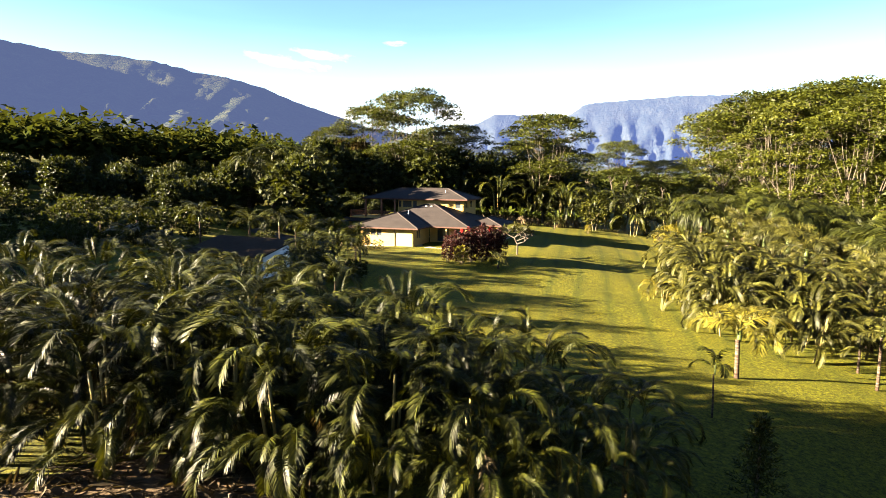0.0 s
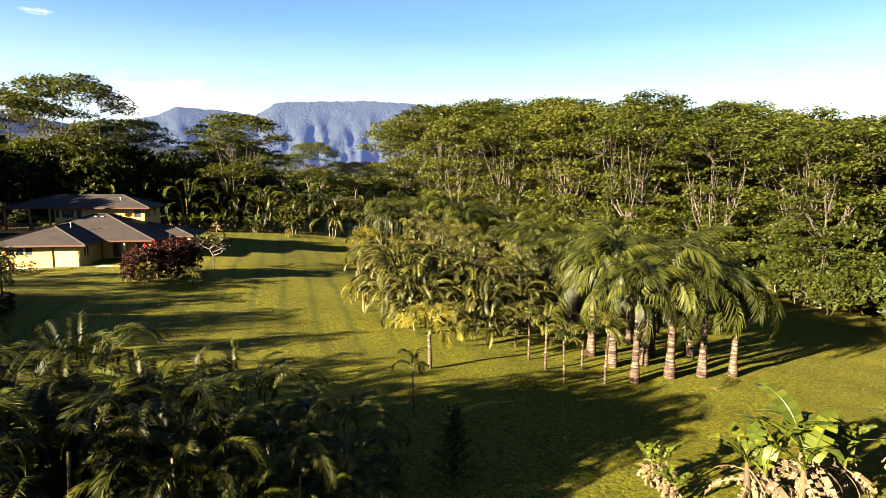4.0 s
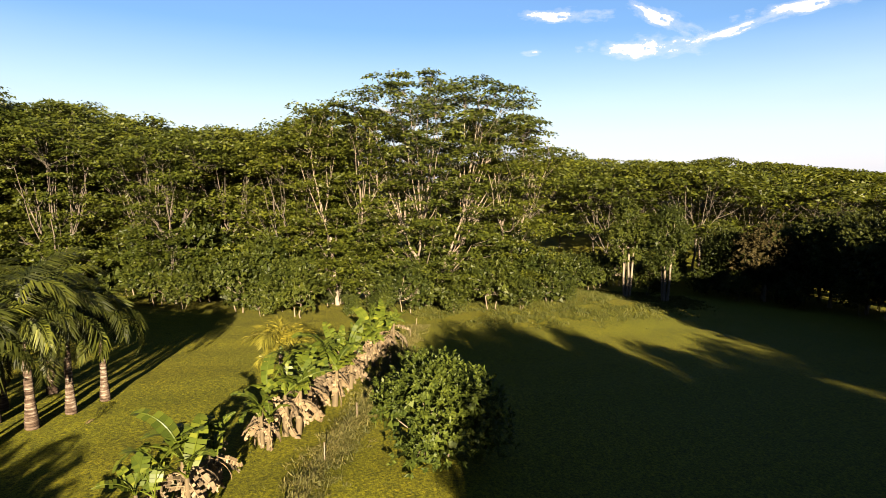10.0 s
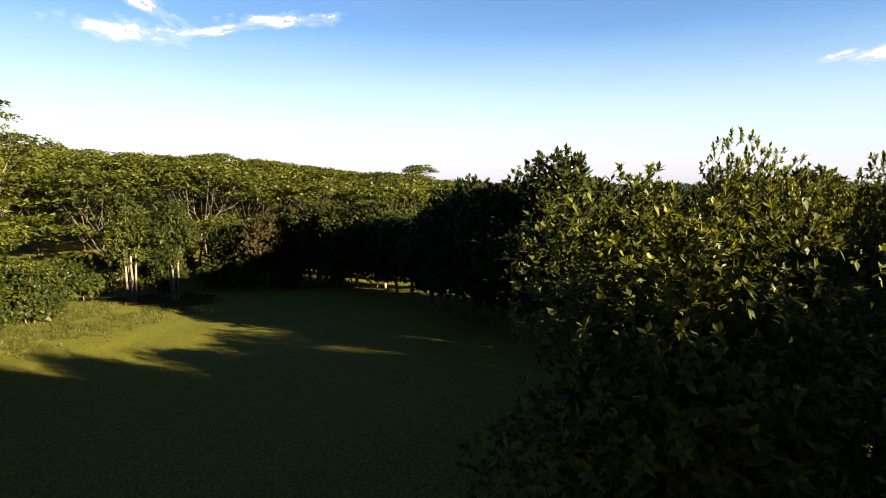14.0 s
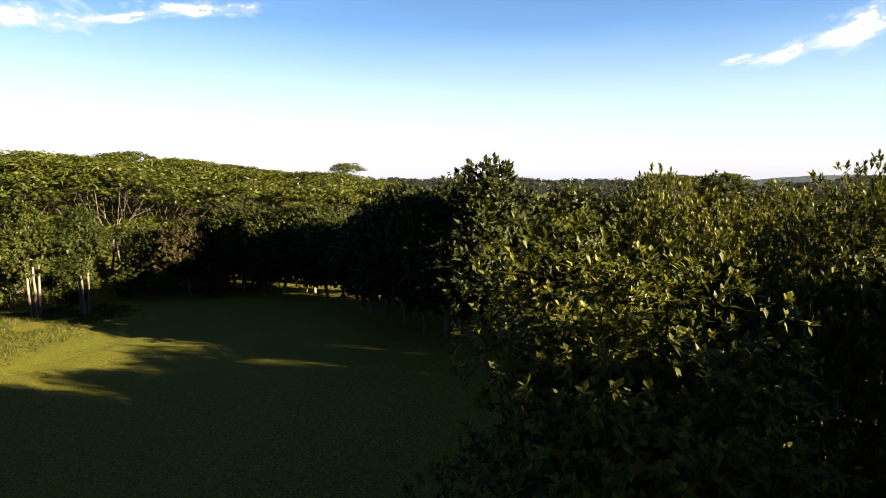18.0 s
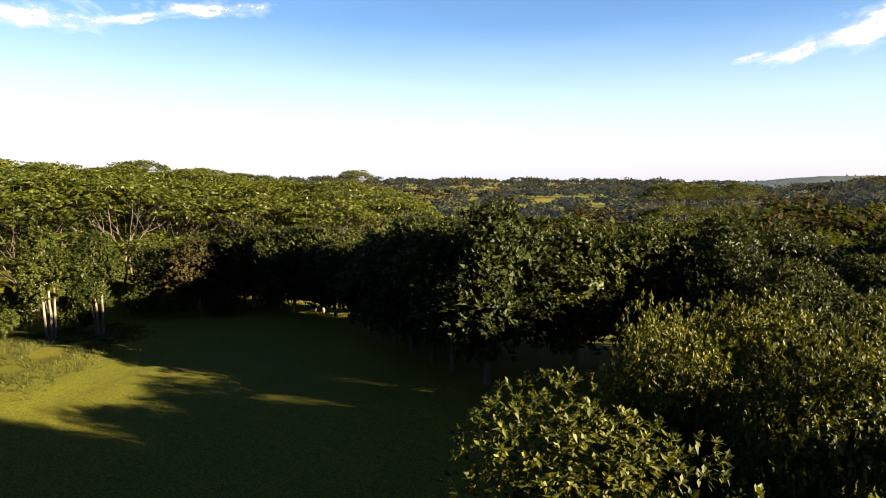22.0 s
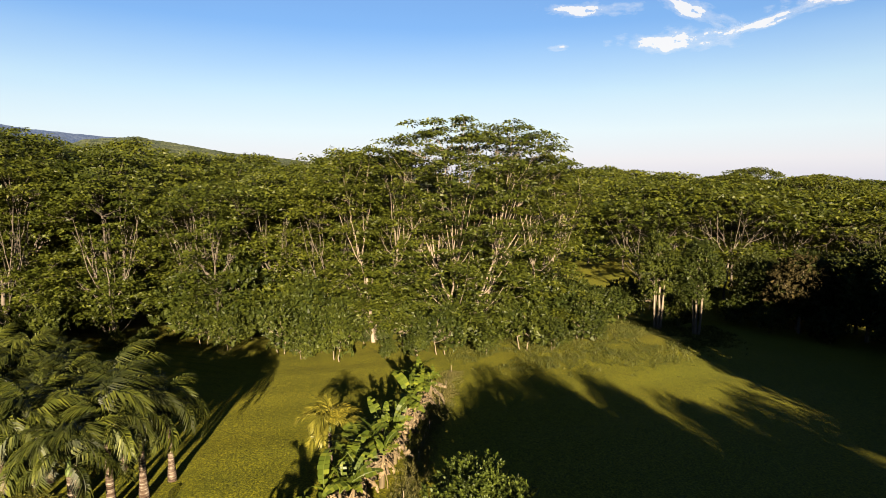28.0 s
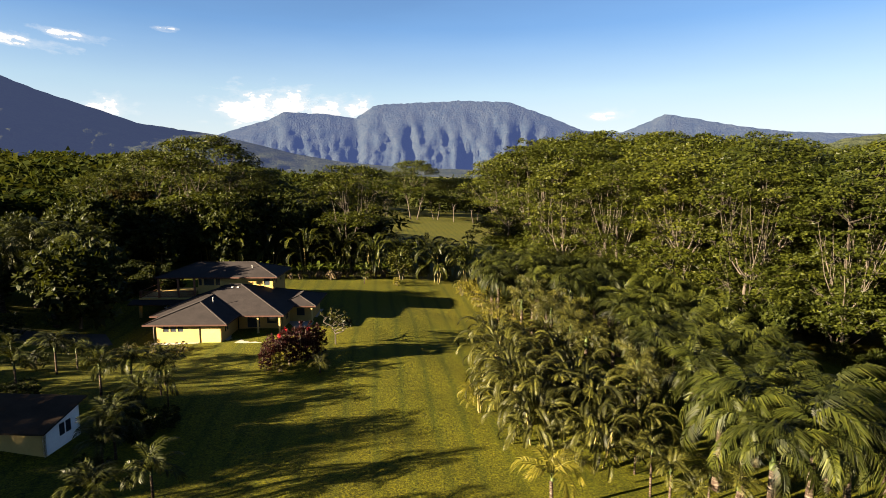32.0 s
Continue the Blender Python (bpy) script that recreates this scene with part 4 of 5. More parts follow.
def build_shed():
    root = new("shed")
    root.matrix_basis = pose(-24.5, 53.3, -0.95, 0, 0, -24)
    long, deep, low, high = 9.0, 3.8, 2.05, 2.95
    wall_run(root, (0, 0), (long, 0), low, mat="panel_cream")
    wall_run(root, (long, 0), (long, deep), low, openings=[(1.55, 2.15, 0.95, 1.95), (2.25, 2.85, 0.95, 1.95)], mat="white_paint")
    wall_run(root, (long, deep), (0, deep), high, mat="white_paint")
    wall_run(root, (0, deep), (0, 0), low, mat="white_paint")
    for x in (long - 0.16, 0.16):
        gab = Shape()
        a, b = (x, x + 0.16) if x > 1 else (x - 0.16, x)
        gab.add([(a, 0, low), (a, deep, low), (a, deep, high), (b, 0, low), (b, deep, low), (b, deep, high)], [(0, 2, 1), (3, 4, 5), (0, 3, 5, 2), (1, 2, 5, 4), (0, 1, 4, 3)])
        part("gable", gab, "white_paint", root)
    r = Shape()
    t, k = 0.12, (high - low) / deep
    P = [(-0.5, -0.45, low - 0.45 * k), (long + 0.35, -0.45, low - 0.45 * k), (long + 0.35, deep + 0.6, high + 0.6 * k), (-0.5, deep + 0.6, high + 0.6 * k)]
    r.add(P + [(x, y, z + t) for x, y, z in P], [(3, 2, 1, 0), (4, 5, 6, 7), (0, 1, 5, 4), (1, 2, 6, 5), (2, 3, 7, 6), (3, 0, 4, 7)])
    part("roof", r, "roof_brown", root, "low dark brown metal roof")
    return tagged(root, "white shed with low brown roof among small palms", "shed")


build_shed()


def build_car():
    root = new("car")
    m = pose(-4.2, 79.0, -1.45, 0, 0, -19)
    root.matrix_basis = m @ pose(-13.2, 15.2, 0.03, 0, 0, 90)
    body = Shape()
    prof = [(-2.2, 0.35), (-2.25, 0.8), (-1.5, 0.95), (1.5, 0.95), (2.2, 0.75), (2.2, 0.35)]
    for y0, y1 in ((-0.85, 0.85),):
        k = len(prof)
        V = [(x, y0, z) for x, z in prof] + [(x, y1, z) for x, z in prof]
        body.add(V, [tuple(range(k)), tuple(range(2 * k - 1, k - 1, -1))] + [(i, i + k, (i + 1) % k + k, (i + 1) % k) for i in range(k)])
    part("body", body, "white_paint", root, "white painted body")
    cab = Shape()
    V = [(-1.6, -0.78, 0.95), (1.0, -0.78, 0.95), (1.0, 0.78, 0.95), (-1.6, 0.78, 0.95), (-1.2, -0.66, 1.5), (0.4, -0.66, 1.5), (0.4, 0.66, 1.5), (-1.2, 0.66, 1.5)]
    cab.add(V, [(4, 5, 6, 7), (0, 1, 5, 4), (1, 2, 6, 5), (2, 3, 7, 6), (3, 0, 4, 7)])
    part("cabin", cab, "glass", root)
    top = Shape()
    top.box((-1.22, -0.68, 1.5), (0.42, 0.68, 1.55))
    part("roof", top, "white_paint", root)
    wh = Shape()
    wh.tube([(0, -0.1, 0), (0, 0.1, 0)], [0.33, 0.33], 14)
    wm = wh.mesh("wheel", "tyre")
    for x in (-1.35, 1.35):
        for y in (-0.8, 0.8):
            part("wheel", wm, "", root).matrix_basis = Matrix.Translation((x, y, 0.33))
    return tagged(root, "white car parked in the carport", "car")


build_car()


def sheet_on_ground(name, pts_x, pts_y, mat, label, category, lift=0.05):
    """A strip that follows the ground: two edge lines, crosswise subdivided."""
    n, k = len(pts_x), 5
    V, F = [], []
    for (x0, x1), (y0, y1) in zip(pts_x, pts_y):
        for j in range(k):
            t = j / (k - 1)
            x, y = x0 + (x1 - x0) * t, y0 + (y1 - y0) * t
            V.append((x, y, gz(x, y) + lift))
    for i in range(n - 1):
        for j in range(k - 1):
            F.append((i * k + j, i * k + j + 1, (i + 1) * k + j + 1, (i + 1) * k + j))
    s = Shape()
    s.add(V, F)
    return tagged(new(name, s.mesh(name, mat, True)), label, category, kind="structure")


tt = np.linspace(0, 0.42, 12)
dx, dy = -19 - 26 * tt, 86 + 6 * np.sin(tt * 2.5) - 14 * tt
sheet_on_ground("driveway", [(a - 0.5, a + 1.5) for a in dx], [(b + 3.2, b - 3.2) for b in dy], "asphalt", "dark grey driveway beside the house", "driveway")


# ---- woods ----
rng = np.random.default_rng(7)


def spaced(cands, gap, have=()):
    """Keeps candidates that stand at least gap apart."""
    keep = list(have)
    n0 = len(keep)
    for c in cands:
        if all((c[0] - k[0]) ** 2 + (c[1] - k[1]) ** 2 > gap * gap for k in keep):
            keep.append(c)
    return keep[n0:]


def polar(az, d):
    return d * math.sin(radians(az)), d * math.cos(radians(az))


ALB = [(11, 26, 9), (12, 24, 8), (13, 28, 9.5), (14, 25, 8), (15, 22, 7.5)]


def put_albizia(x, y, h, k, rot, label=""):
    seed, hh, sp = ALB[k % len(ALB)]
    return place("alb%d" % (k % len(ALB)), lambda: albizia(seed, hh, sp), x, y, rot, h / hh, -0.2, label)


# the albizia wood beyond the palm grove
wood_front = [(68, 118), (74, 100), (80, 84), (88, 70), (94, 58), (98, 46), (104, 36)]
spots = []
for i in range(900):
    az, d = rng.uniform(24, 80), rng.uniform(95, 230)
    x, y = polar(az, d)
    fx = np.interp(y, [p[1] for p in wood_front[::-1]], [p[0] for p in wood_front[::-1]])
    if x > fx and d * abs(math.sin(radians(az - 24))) > 4:
        spots.append((x, y, d))
spots.sort(key=lambda s: s[2])
spots = spaced([(x, y) for x, y, d in spots], 11.5)
for i, (x, y) in enumerate(spots[:64]):
    d = math.hypot(x, y)
    az = math.degrees(math.atan2(x, y))
    crest = np.interp(az, [24, 28, 35, 45, 52, 58, 62, 70, 74, 80], [6.3, 7.7, 7.8, 8.6, 7.6, 7.1, 5.9, 5.3, 6.0, 7.0])
    h = min(10.2 + d * math.tan(radians(crest)) - gz(x, y), 46) * rng.uniform(0.83, 0.99)
    put_albizia(x, y, max(h, 15), i, rng.uniform(0, 360))

# the great albizia at the end of the lawn, with its neighbours
for i, (x, y, h, k, rot) in enumerate([(108, 0, 44.5, 0, 20), (115, -14, 37.5, 1, 140), (106, 18, 38.5, 2, 250)]):
    place("big_alb%d" % i, lambda: albizia(40 + i, h, (20, 14, 15)[i], (480, 300, 320)[i], 110, 5 if i == 0 else 4, "great spreading albizia with several pale trunks", 0.1, 0.68, "bark_pale", 2.2, 0.76), x, y, rot, 1.0, -0.3)

for i, (x, y, h) in enumerate([(123, 5, 33), (121, -9, 29), (117, 24, 32)]):
    put_albizia(x, y, h, i, 100 * i)

# albizias behind the house
def flat_albizia(x, y, h, rot, label=""):
    k = int(rot) % 2
    return place("flat_alb%d" % k, lambda: albizia(17 + k, 26, 10.5, 130, 84, 2, "", 0.46, 0.62, pad=2.1, deep=0.42), x, y, rot, h / 26, -0.2, label)


for i, (az, d, h) in enumerate([(-3, 138, 28), (-7, 146, 24), (1.5, 150, 22), (10.5, 132, 25), (11.8, 150, 19), (17.4, 335, 35), (21.5, 345, 27), (7.5, 160, 20), (-11, 150, 18), (9.5, 175, 22), (-1, 172, 22), (14.6, 340, 27), (19.6, 350, 26), (23.6, 350, 28), (25.5, 330, 30)]):
    x, y = polar(az, d)
    flat_albizia(x, y, h, 70 * i)

# the far albizia wood beyond the meadow
spots = []
for i in range(600):
    az, d = rng.uniform(96, 141), rng.uniform(185, 440)
    spots.append((*polar(az, d), d))
spots.sort(key=lambda s: s[2])
for i, (x, y) in enumerate(spaced([(a, b) for a, b, c in spots], 19)[:58]):
    az, d = math.degrees(math.atan2(x, y)), math.hypot(x, y)
    crest = np.interp(az, [96, 104, 108, 112, 117, 123, 129, 135, 141], [2.4, 2.4, 2.2, 2.4, 2.3, 1.6, 1.0, 0.6, -0.6])
    crest *= np.interp(d, [150, 260, 420], [0.35, 0.68, 1.14])
    h = 13.5 + d * math.tan(radians(crest)) - gz(x, y)
    place("faralb%d" % (i % 3), lambda: albizia(16 + i, 24, 14, 120, 44, 1, "", 0.4, 0.95, pad=2.3, deep=0.4), x, y, rng.uniform(0, 360), min(max(h, 10), 46) * rng.uniform(0.85, 1.0) / 24, -0.2)
x, y = polar(136.8, 370)
place("lone_albizia", lambda: albizia(19, 44, 11, 46, 70, 1, "lone flat-topped albizia above the far woods", 0.84, 1.0, pad=2.6, deep=0.1), x, y, 30, 1.0, -0.2)
for az, d, h in ((167.5, 300, 30), (170.5, 310, 28), (173.5, 320, 28), (168.8, 340, 30)):
    x, y = polar(az, d)
    flat_albizia(x, y, h, 60 * d)

# broadleaf trees: the dark line along the meadow and the crowns near it
BROAD = [(21, 14, 10), (22, 15, 11), (23, 13, 9)]


def put_broad(x, y, h, k, rot, label="", fat=1.0):
    seed, hh, w = BROAD[k % 3]
    return place("broad%d" % (k % 3), lambda: broadleaf(seed, hh, w, 2100, 8, 0.44, clear=0.06, lumps=26, tri=True, lump=0.95), x, y, rot, h / hh, -0.2, label)


line = [(90, -88, 20), (82, -85, 20), (72, -80, 18), (66, -76, 20), (60, -73, 21), (54, -70, 22), (48, -67, 22), (42, -64, 22), (34, -60, 23), (26, -70, 21), (18, -76, 20), (10, -80, 20), (92, -98, 16), (50, -84, 20), (62, -90, 20), (38, -84, 20), (4, -92, 19), (-8, -84, 18), (24, -92, 19), (74, -98, 18), (98, -92, 22), (106, -90, 23), (114, -92, 22), (122, -90, 22), (130, -93, 21), (138, -88, 19), (146, -90, 19), (140, -76, 17), (148, -79, 19), (133, -81, 18)]
for i, (x, y, h) in enumerate([(148, -101, 8), (140, -103, 8), (132, -106, 8.5), (124, -108, 8), (116, -109, 8.5), (108, -109, 8), (100, -110, 8.5), (92, -110, 8), (103.2, 16.0, 5.0), (102.6, 20.0, 4.2)]):
    put_broad(x, y, h, i, 41 * i, "low dense green undergrowth beneath the tall trees")
for i, (x, y, h) in enumerate(line):
    put_broad(x, y, h + (0.7 if x < 80 else 0.0), i, 57 * i)
# tall trees west of the near crowns, mostly out of view, added to shade them
for i, (x, y, top) in enumerate([(-14.5, -14.0, 13.8), (-14.5, -20.5, 14.6), (-24, -15.5, 16.6), (-24, -22.5, 16.2), (-15, -27, 15.0), (-16, -34, 14.8), (-16, -41, 14.4), (-17, -50, 10.6), (-17, -60, 11.2), (-18, -70, 14), (-18, -79, 15), (-20, -88, 15), (-8, -80, 12.5), (-27, -30, 15), (-28, -42, 14), (-31, -60, 12)]):
    put_broad(x, y, top - gz(x, y) + 0.2, i, 83 * i)
# crowns close to the camera's place: where, height of the top, width
for i, (x, y, top, wide, k) in enumerate([(5.0, -16.0, 10.6, 12.0, 0), (5.6, -23.6, 12.0, 7.5, 0), (2.6, -30.5, 11.4, 8.5, 0), (-1.8, -21.6, 12.6, 7.5, 0), (-0.4, -40, 9.8, 9.5, 2), (-4, -46, 10.2, 9.5, 1), (0.2, -52, 10.4, 9.5, 2), (1.3, -63, 10.6, 10, 1),
                                          (-6, -29, 9.5, 9, 2), (8, -71, 10.2, 11, 1), (-7, -58, 10.5, 10, 2), (-6, -70, 10.8, 11, 1), (6.5, -45, 6.5, 8, 2), (7.5, -57, 7.0, 8, 1)]):
    h = top - gz(x, y) + 0.2
    place("near%d" % k, lambda: broadleaf(31 + k, 16, 12, 3800 if k == 0 else 2000, 9, 0.30 if k == 0 else 0.38, "broad_yellow" if k == 0 else "broad", 0.14, lumps=20, lump=1.0, tri=k > 0, label="broad leafy tree with sunlit crown of large leaves" if k == 0 else ""), x, y, 83 * i, wide / 12, -0.2, "", h / 16 * 12 / wide)
for i, (x, y, h, k) in enumerate([(127.2, -45.2, 23.5, 0), (122.5, -52.3, 22.5, 1)]):
    place("twin%d" % k, lambda: broadleaf(51 + k, 20, 9.0, 1500, 9, 0.5, "under", 0.27, 5, "slender tree with several pale trunks on the meadow", "meadow trees", bark="bark_pale"), x, y, 40 * i, h / 20, -0.2)
place("shrub_tree", lambda: broadleaf(61, 7, 10.5, 1500, 11, 0.33, "shrub", 0.0, 3, "round leafy shrub beside the banana row", "shrubs", "large_shrub", lumps=20), 34.5, 0.3, 0, 1.0, -0.9)

# ---- palms ----
for i, (x, y) in enumerate([(43.7, 26.9), (40.4, 27.5), (37.3, 28.2), (33.6, 28.5), (38, 31.3), (34.7, 31.8), (42.5, 37), (35, 34.5), (45, 32), (41, 33)]):
    place("royal%d" % (i % 3), lambda: royal_palm(71 + i), x, y, 57 * i, 1.04 + 0.08 * ((i * 7) % 3))
grove = []
for i in range(700):
    x, y = rng.uniform(30, 92), rng.uniform(28, 108)
    left = 31 + (y - 30) * 0.16
    right = 46 + (y - 28) * 0.55
    if left < x < right:
        grove.append((x, y))
for i, (x, y) in enumerate(spaced(grove, 3.7, [(43.7, 26.9), (40.4, 27.5), (37.3, 28.2), (33.6, 28.5), (38, 31.3), (34.7, 31.8), (42.5, 37), (35, 34.5), (45, 32), (41, 33)])[:150]):
    far = y > 46
    if x < 34 + (y - 30) * 0.30 and y < 80:
        place(("foxfar%d" if far else "fox%d") % (i % 2), lambda: royal_palm(65 + i, 4.4, 15, "foxtail palm with bushy yellow-green fronds", "foxtail", far), x, y, 77 * i, rng.uniform(1.0, 1.3))
    else:
        place(("royalfar%d" if far else "royal%d") % (i % 3), lambda: royal_palm(71 + i, joined=far), x, y, 77 * i, rng.uniform(1.0, 1.3))
for i, (x, y) in enumerate([(29.5, 38.1), (28.4, 34.9), (28.1, 32.5), (27.2, 29.4), (31.5, 32.0), (30.7, 28.8)]):
    place("slim%d" % (i % 2), lambda: slim_palm(81 + i, 3.6 if i % 2 else 3.0, 11, "palm_pale"), x, y, 50 * i, 0.9 + 0.1 * (i % 3))

# the pale clumps between lawn and grove
cl = [(23, 44), (26, 47), (29, 44), (27, 40), (30, 48), (25, 52), (29, 54), (33, 52), (27, 58), (31, 60), (35, 58), (29, 65), (33, 67), (38, 66), (24, 48.5), (32, 41)]
for i, (x, y) in enumerate(cl):
    place("pale%d" % (i % 3), lambda: clump_palm(91 + i, 4.0, 46, "palm_pale", 3.1, 1.7, 3, "clumping palm with pale yellowish fronds", "pale palm clumps", width=0.1, pairs=40, skirt=14), x, y, 67 * i, 0.95 + 0.1 * (i % 3))
for i, (x, y) in enumerate([(34, 73), (36, 78), (38, 83), (40, 88), (41, 93), (42, 98), (43, 103), (37, 72), (40, 80), (43, 86), (45, 95), (46, 104), (44, 110)]):
    place("ylow%d" % (i % 2), lambda: clump_palm(111 + i, 2.6, 26, "palm_yellow" if i % 2 else "palm_pale", 2.2, 1.2, 5, "low yellow-green clumping palm", "pale palm clumps", joined=True), x, y, 67 * i, 0.9 + 0.15 * (i % 3))

# the dark palm hedge by the camera's side of the lawn
hedge = []
for i in range(500):
    az, d = rng.uniform(-50, 21), rng.uniform(18.8, 28.5)
    if 18.6 + max(0.0, -az - 17) * 0.2 < d < np.interp(az, [-24, -10, 2, 21], [28.5, 25.5, 24.0, 22.5]):
        hedge.append(polar(az, d))
hedge = spaced([polar(a, 18.4 + 0.7 * math.sin(a)) for a in range(-16, 22, 5)] + hedge, 2.05)
for i, (x, y) in enumerate(hedge[:66]):
    place("hedge%d" % (i % 4), lambda: clump_palm(121 + i, 4.6, 34, "palm", 2.4, 1.5, 3, dry=2, skirt=10, leaflet=0.72, width=0.062, pairs=50, inner=18), x, y, 71 * i, rng.uniform(0.92, 1.1) * (0.86 if x > 3.5 else 1.0))

back_row = spaced([polar(rng.uniform(-47, -17), rng.uniform(28.5, 36)) for i in range(300)], 2.9, hedge[:60])
for i, (x, y) in enumerate(back_row[:20]):
    place("hedge%d" % (i % 4), None, x, y, 53 * i, rng.uniform(0.85, 1.0))

# bananas along the fence
for i, (x, y, s) in enumerate([(24.3, 13.3, 1.1), (26.0, 12.7, 1.0), (20.8, 15.6, 0.55), (21.6, 16.8, 0.5), (29.5, 12.4, 0.7), (34.8, 11.6, 1.0), (37, 10.6, 1.1), (39.5, 10.4, 1.15), (42, 10, 1.2), (44.6, 9.5, 1.15), (47, 9, 1.1), (50, 8.6, 1.15), (53.5, 8.2, 1.1), (57, 7.4, 1.1), (61, 6.8, 1.1), (65, 6.6, 1.15), (69, 6.2, 1.1), (73, 6.2, 1.1)]):
    place("banana%d" % (i % 4), lambda: banana_plant(131 + i), x, y, 97 * i, s * (1.0, 1.35, 0.9, 1.2, 1.45)[i % 5])
place("dry_palm", lambda: slim_palm(151, 2.6, 17, "palm_yellow", 2.6, "palm with dry yellowing fronds on the lawn", 0.13), 48.5, 14.0, 0, 1.35)
place("yellow_palm", lambda: slim_palm(152, 1.9, 9, "palm_yellow", 2.4, "young palm with yellow fronds on the lawn", 0.1), 19.0, 34.6, 0, 1.35)

# trees added out of view on the left to throw long shadows across the garden
for i, (x, y, h) in enumerate([(-92, 50, 13), (-90, 57, 13), (-80, 44, 13), (-74, 36, 13), (-66, 30, 13), (-99, 42, 14), (-60, 45, 13.5), (-54, 40, 13), (-64, 50, 13), (-50, 46.5, 7), (-104, 88, 14), (-108, 82, 14), (-96, 86, 12)]):
    put_broad(x, y, h, i, 57 * i)


# ---- woods that close the view ----
def far_woods(name, trees, mat, label, many=64):
    """Many distant tree crowns as one mesh: each a dome of leaf sprays over a trunk hidden in shade."""
    s = Shape()
    r = np.random.default_rng(len(trees))
    P, D, N, L = [], [], [], []
    for x, y, h, w in trees:
        near = math.hypot(x, y) < 270
        leaves = many * (3 if near else 1)
        z = gz(x, y)
        u = unit(leaves, r)
        u[:, 2] = np.abs(u[:, 2]) * 1.0 - 0.12
        lob = r.normal(size=(4, 3)) * np.array([w * 0.22, w * 0.22, h * 0.08])
        p = np.array([x, y, z + h * 0.52]) + lob[r.integers(0, 4, leaves)] + u * np.array([w * 0.36, w * 0.36, h * 0.42]) * r.uniform(0.7, 1.08, (leaves, 1))
        P.append(p)
        D.append(u * np.array([1, 1, 0.2]) + r.normal(size=(leaves, 3)) * 0.5)
        N.append(u * 0.6 + np.array([0, 0, 0.8]) + r.normal(size=(leaves, 3)) * 0.3)
        L.append(w * r.uniform(0.16, 0.30, leaves) * (0.5 if near else 0.8))
    L = np.concatenate(L)
    s.leaves(np.concatenate(P), np.concatenate(D), np.concatenate(N), L, L * 0.8, 0.12, True)
    return tagged(new(name, s.mesh(name, mat)), label, "woods", kind="stuff")


rng = np.random.default_rng(21)
back, side, hazy, brown = [], [], [], []
for i in range(1500):
    az, d = rng.uniform(-62, 30), 150 * math.exp(rng.uniform(0, 1.9))
    if (12.5 < az < 26 or (2.5 < az and d > 185)) and d < 350:
        continue
    x, y = polar(az, d)
    back.append((x, y, rng.uniform(9, 15) * (1 + d / 1500), rng.uniform(9, 15) * (1 + d / 700)))
for i in range(3000):
    az, d = rng.uniform(92, 222), 170 * math.exp(rng.uniform(0, 3.15))
    if az < 141 and d < 330:
        continue
    x, y = polar(az, d)
    field = noise.noise(Vector((x * 0.006, y * 0.006, 2)))
    if d > 300 and field > 0.28:
        continue
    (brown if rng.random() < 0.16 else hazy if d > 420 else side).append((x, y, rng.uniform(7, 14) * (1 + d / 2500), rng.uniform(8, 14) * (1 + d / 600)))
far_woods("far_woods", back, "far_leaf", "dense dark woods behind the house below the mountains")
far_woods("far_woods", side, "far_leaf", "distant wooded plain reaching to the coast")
far_woods("far_woods", hazy, "haze_glow_leaf", "far plain woods with haze painted in as glow", 84)
far_woods("far_woods", brown, "far_brown", "scattered brownish trees in the distant plain", 80)

# dark trees round the back of the house
spots = []
for i in range(700):
    az, d = rng.uniform(-50, 24), rng.uniform(54, 150)
    x, y = polar(az, d)
    if az > -13 and d < 112 + max(az, 0) * 1.25:
        continue
    if az > 12 or (az > 0 and d < 138):
        continue
    if az <= -13 and d < 54 + max(az + 34, 0) * 1.6:
        continue
    if az <= -8 and y < 92:
        continue
    if x > -75 and 100 < y + 0.158 * (10 - x) < 130:
        continue
    spots.append((x, y, d))
spots.sort(key=lambda q: q[2])
for i, (x, y) in enumerate(spaced([(a, b) for a, b, c in spots], 7.5)[:60]):
    d = math.hypot(x, y)
    az = math.degrees(math.atan2(x, y))
    crest = np.interp(az, [-46, -36, -30, -24, -17, -12, -9, 0, 10, 24], [2.0, 2.7, 3.1, 2.6, 2.6, 3.4, 3.6, 2.8, 2.6, 2.0])
    h = max(8 + d * math.tan(radians(crest)) - gz(x, y) + rng.uniform(-3.0, 0.3), 6)
    place("back%d" % (i % 3), lambda: broadleaf(171 + i, 11, 11, 620, 9, 0.9, "broad", 0.03, tri=True, label="dark leafy tree in the woods behind the house", group="woods behind the house"), x, y, 61 * i, h / 11, -0.2)

low = spaced([(rng.uniform(-80, -35), rng.uniform(80, 104)) for i in range(300)], 5.6)
for i, (x, y) in enumerate(low[:34]):
    place("back%d" % (i % 3), None, x, y, 59 * i, rng.uniform(0.45, 0.62), -0.2)

for i in range(16):
    place("back%d" % (i % 3), None, -38 + 1.7 * i, 106 + 5 * math.sin(i * 2.4) + 0.3 * i, 83 * i, 0.36 + 0.06 * math.sin(i * 3.1), -0.2)
x, y = polar(-10.6, 141)
place("golden_tree", lambda: broadleaf(282, 15, 8, 700, 8, 0.6, "far_brown", 0.05, label="golden feathery tree behind the house", tri=True), x, y)
x, y = polar(-8.6, 146)
place("golden_tree", None, x, y, 80, 1.1)

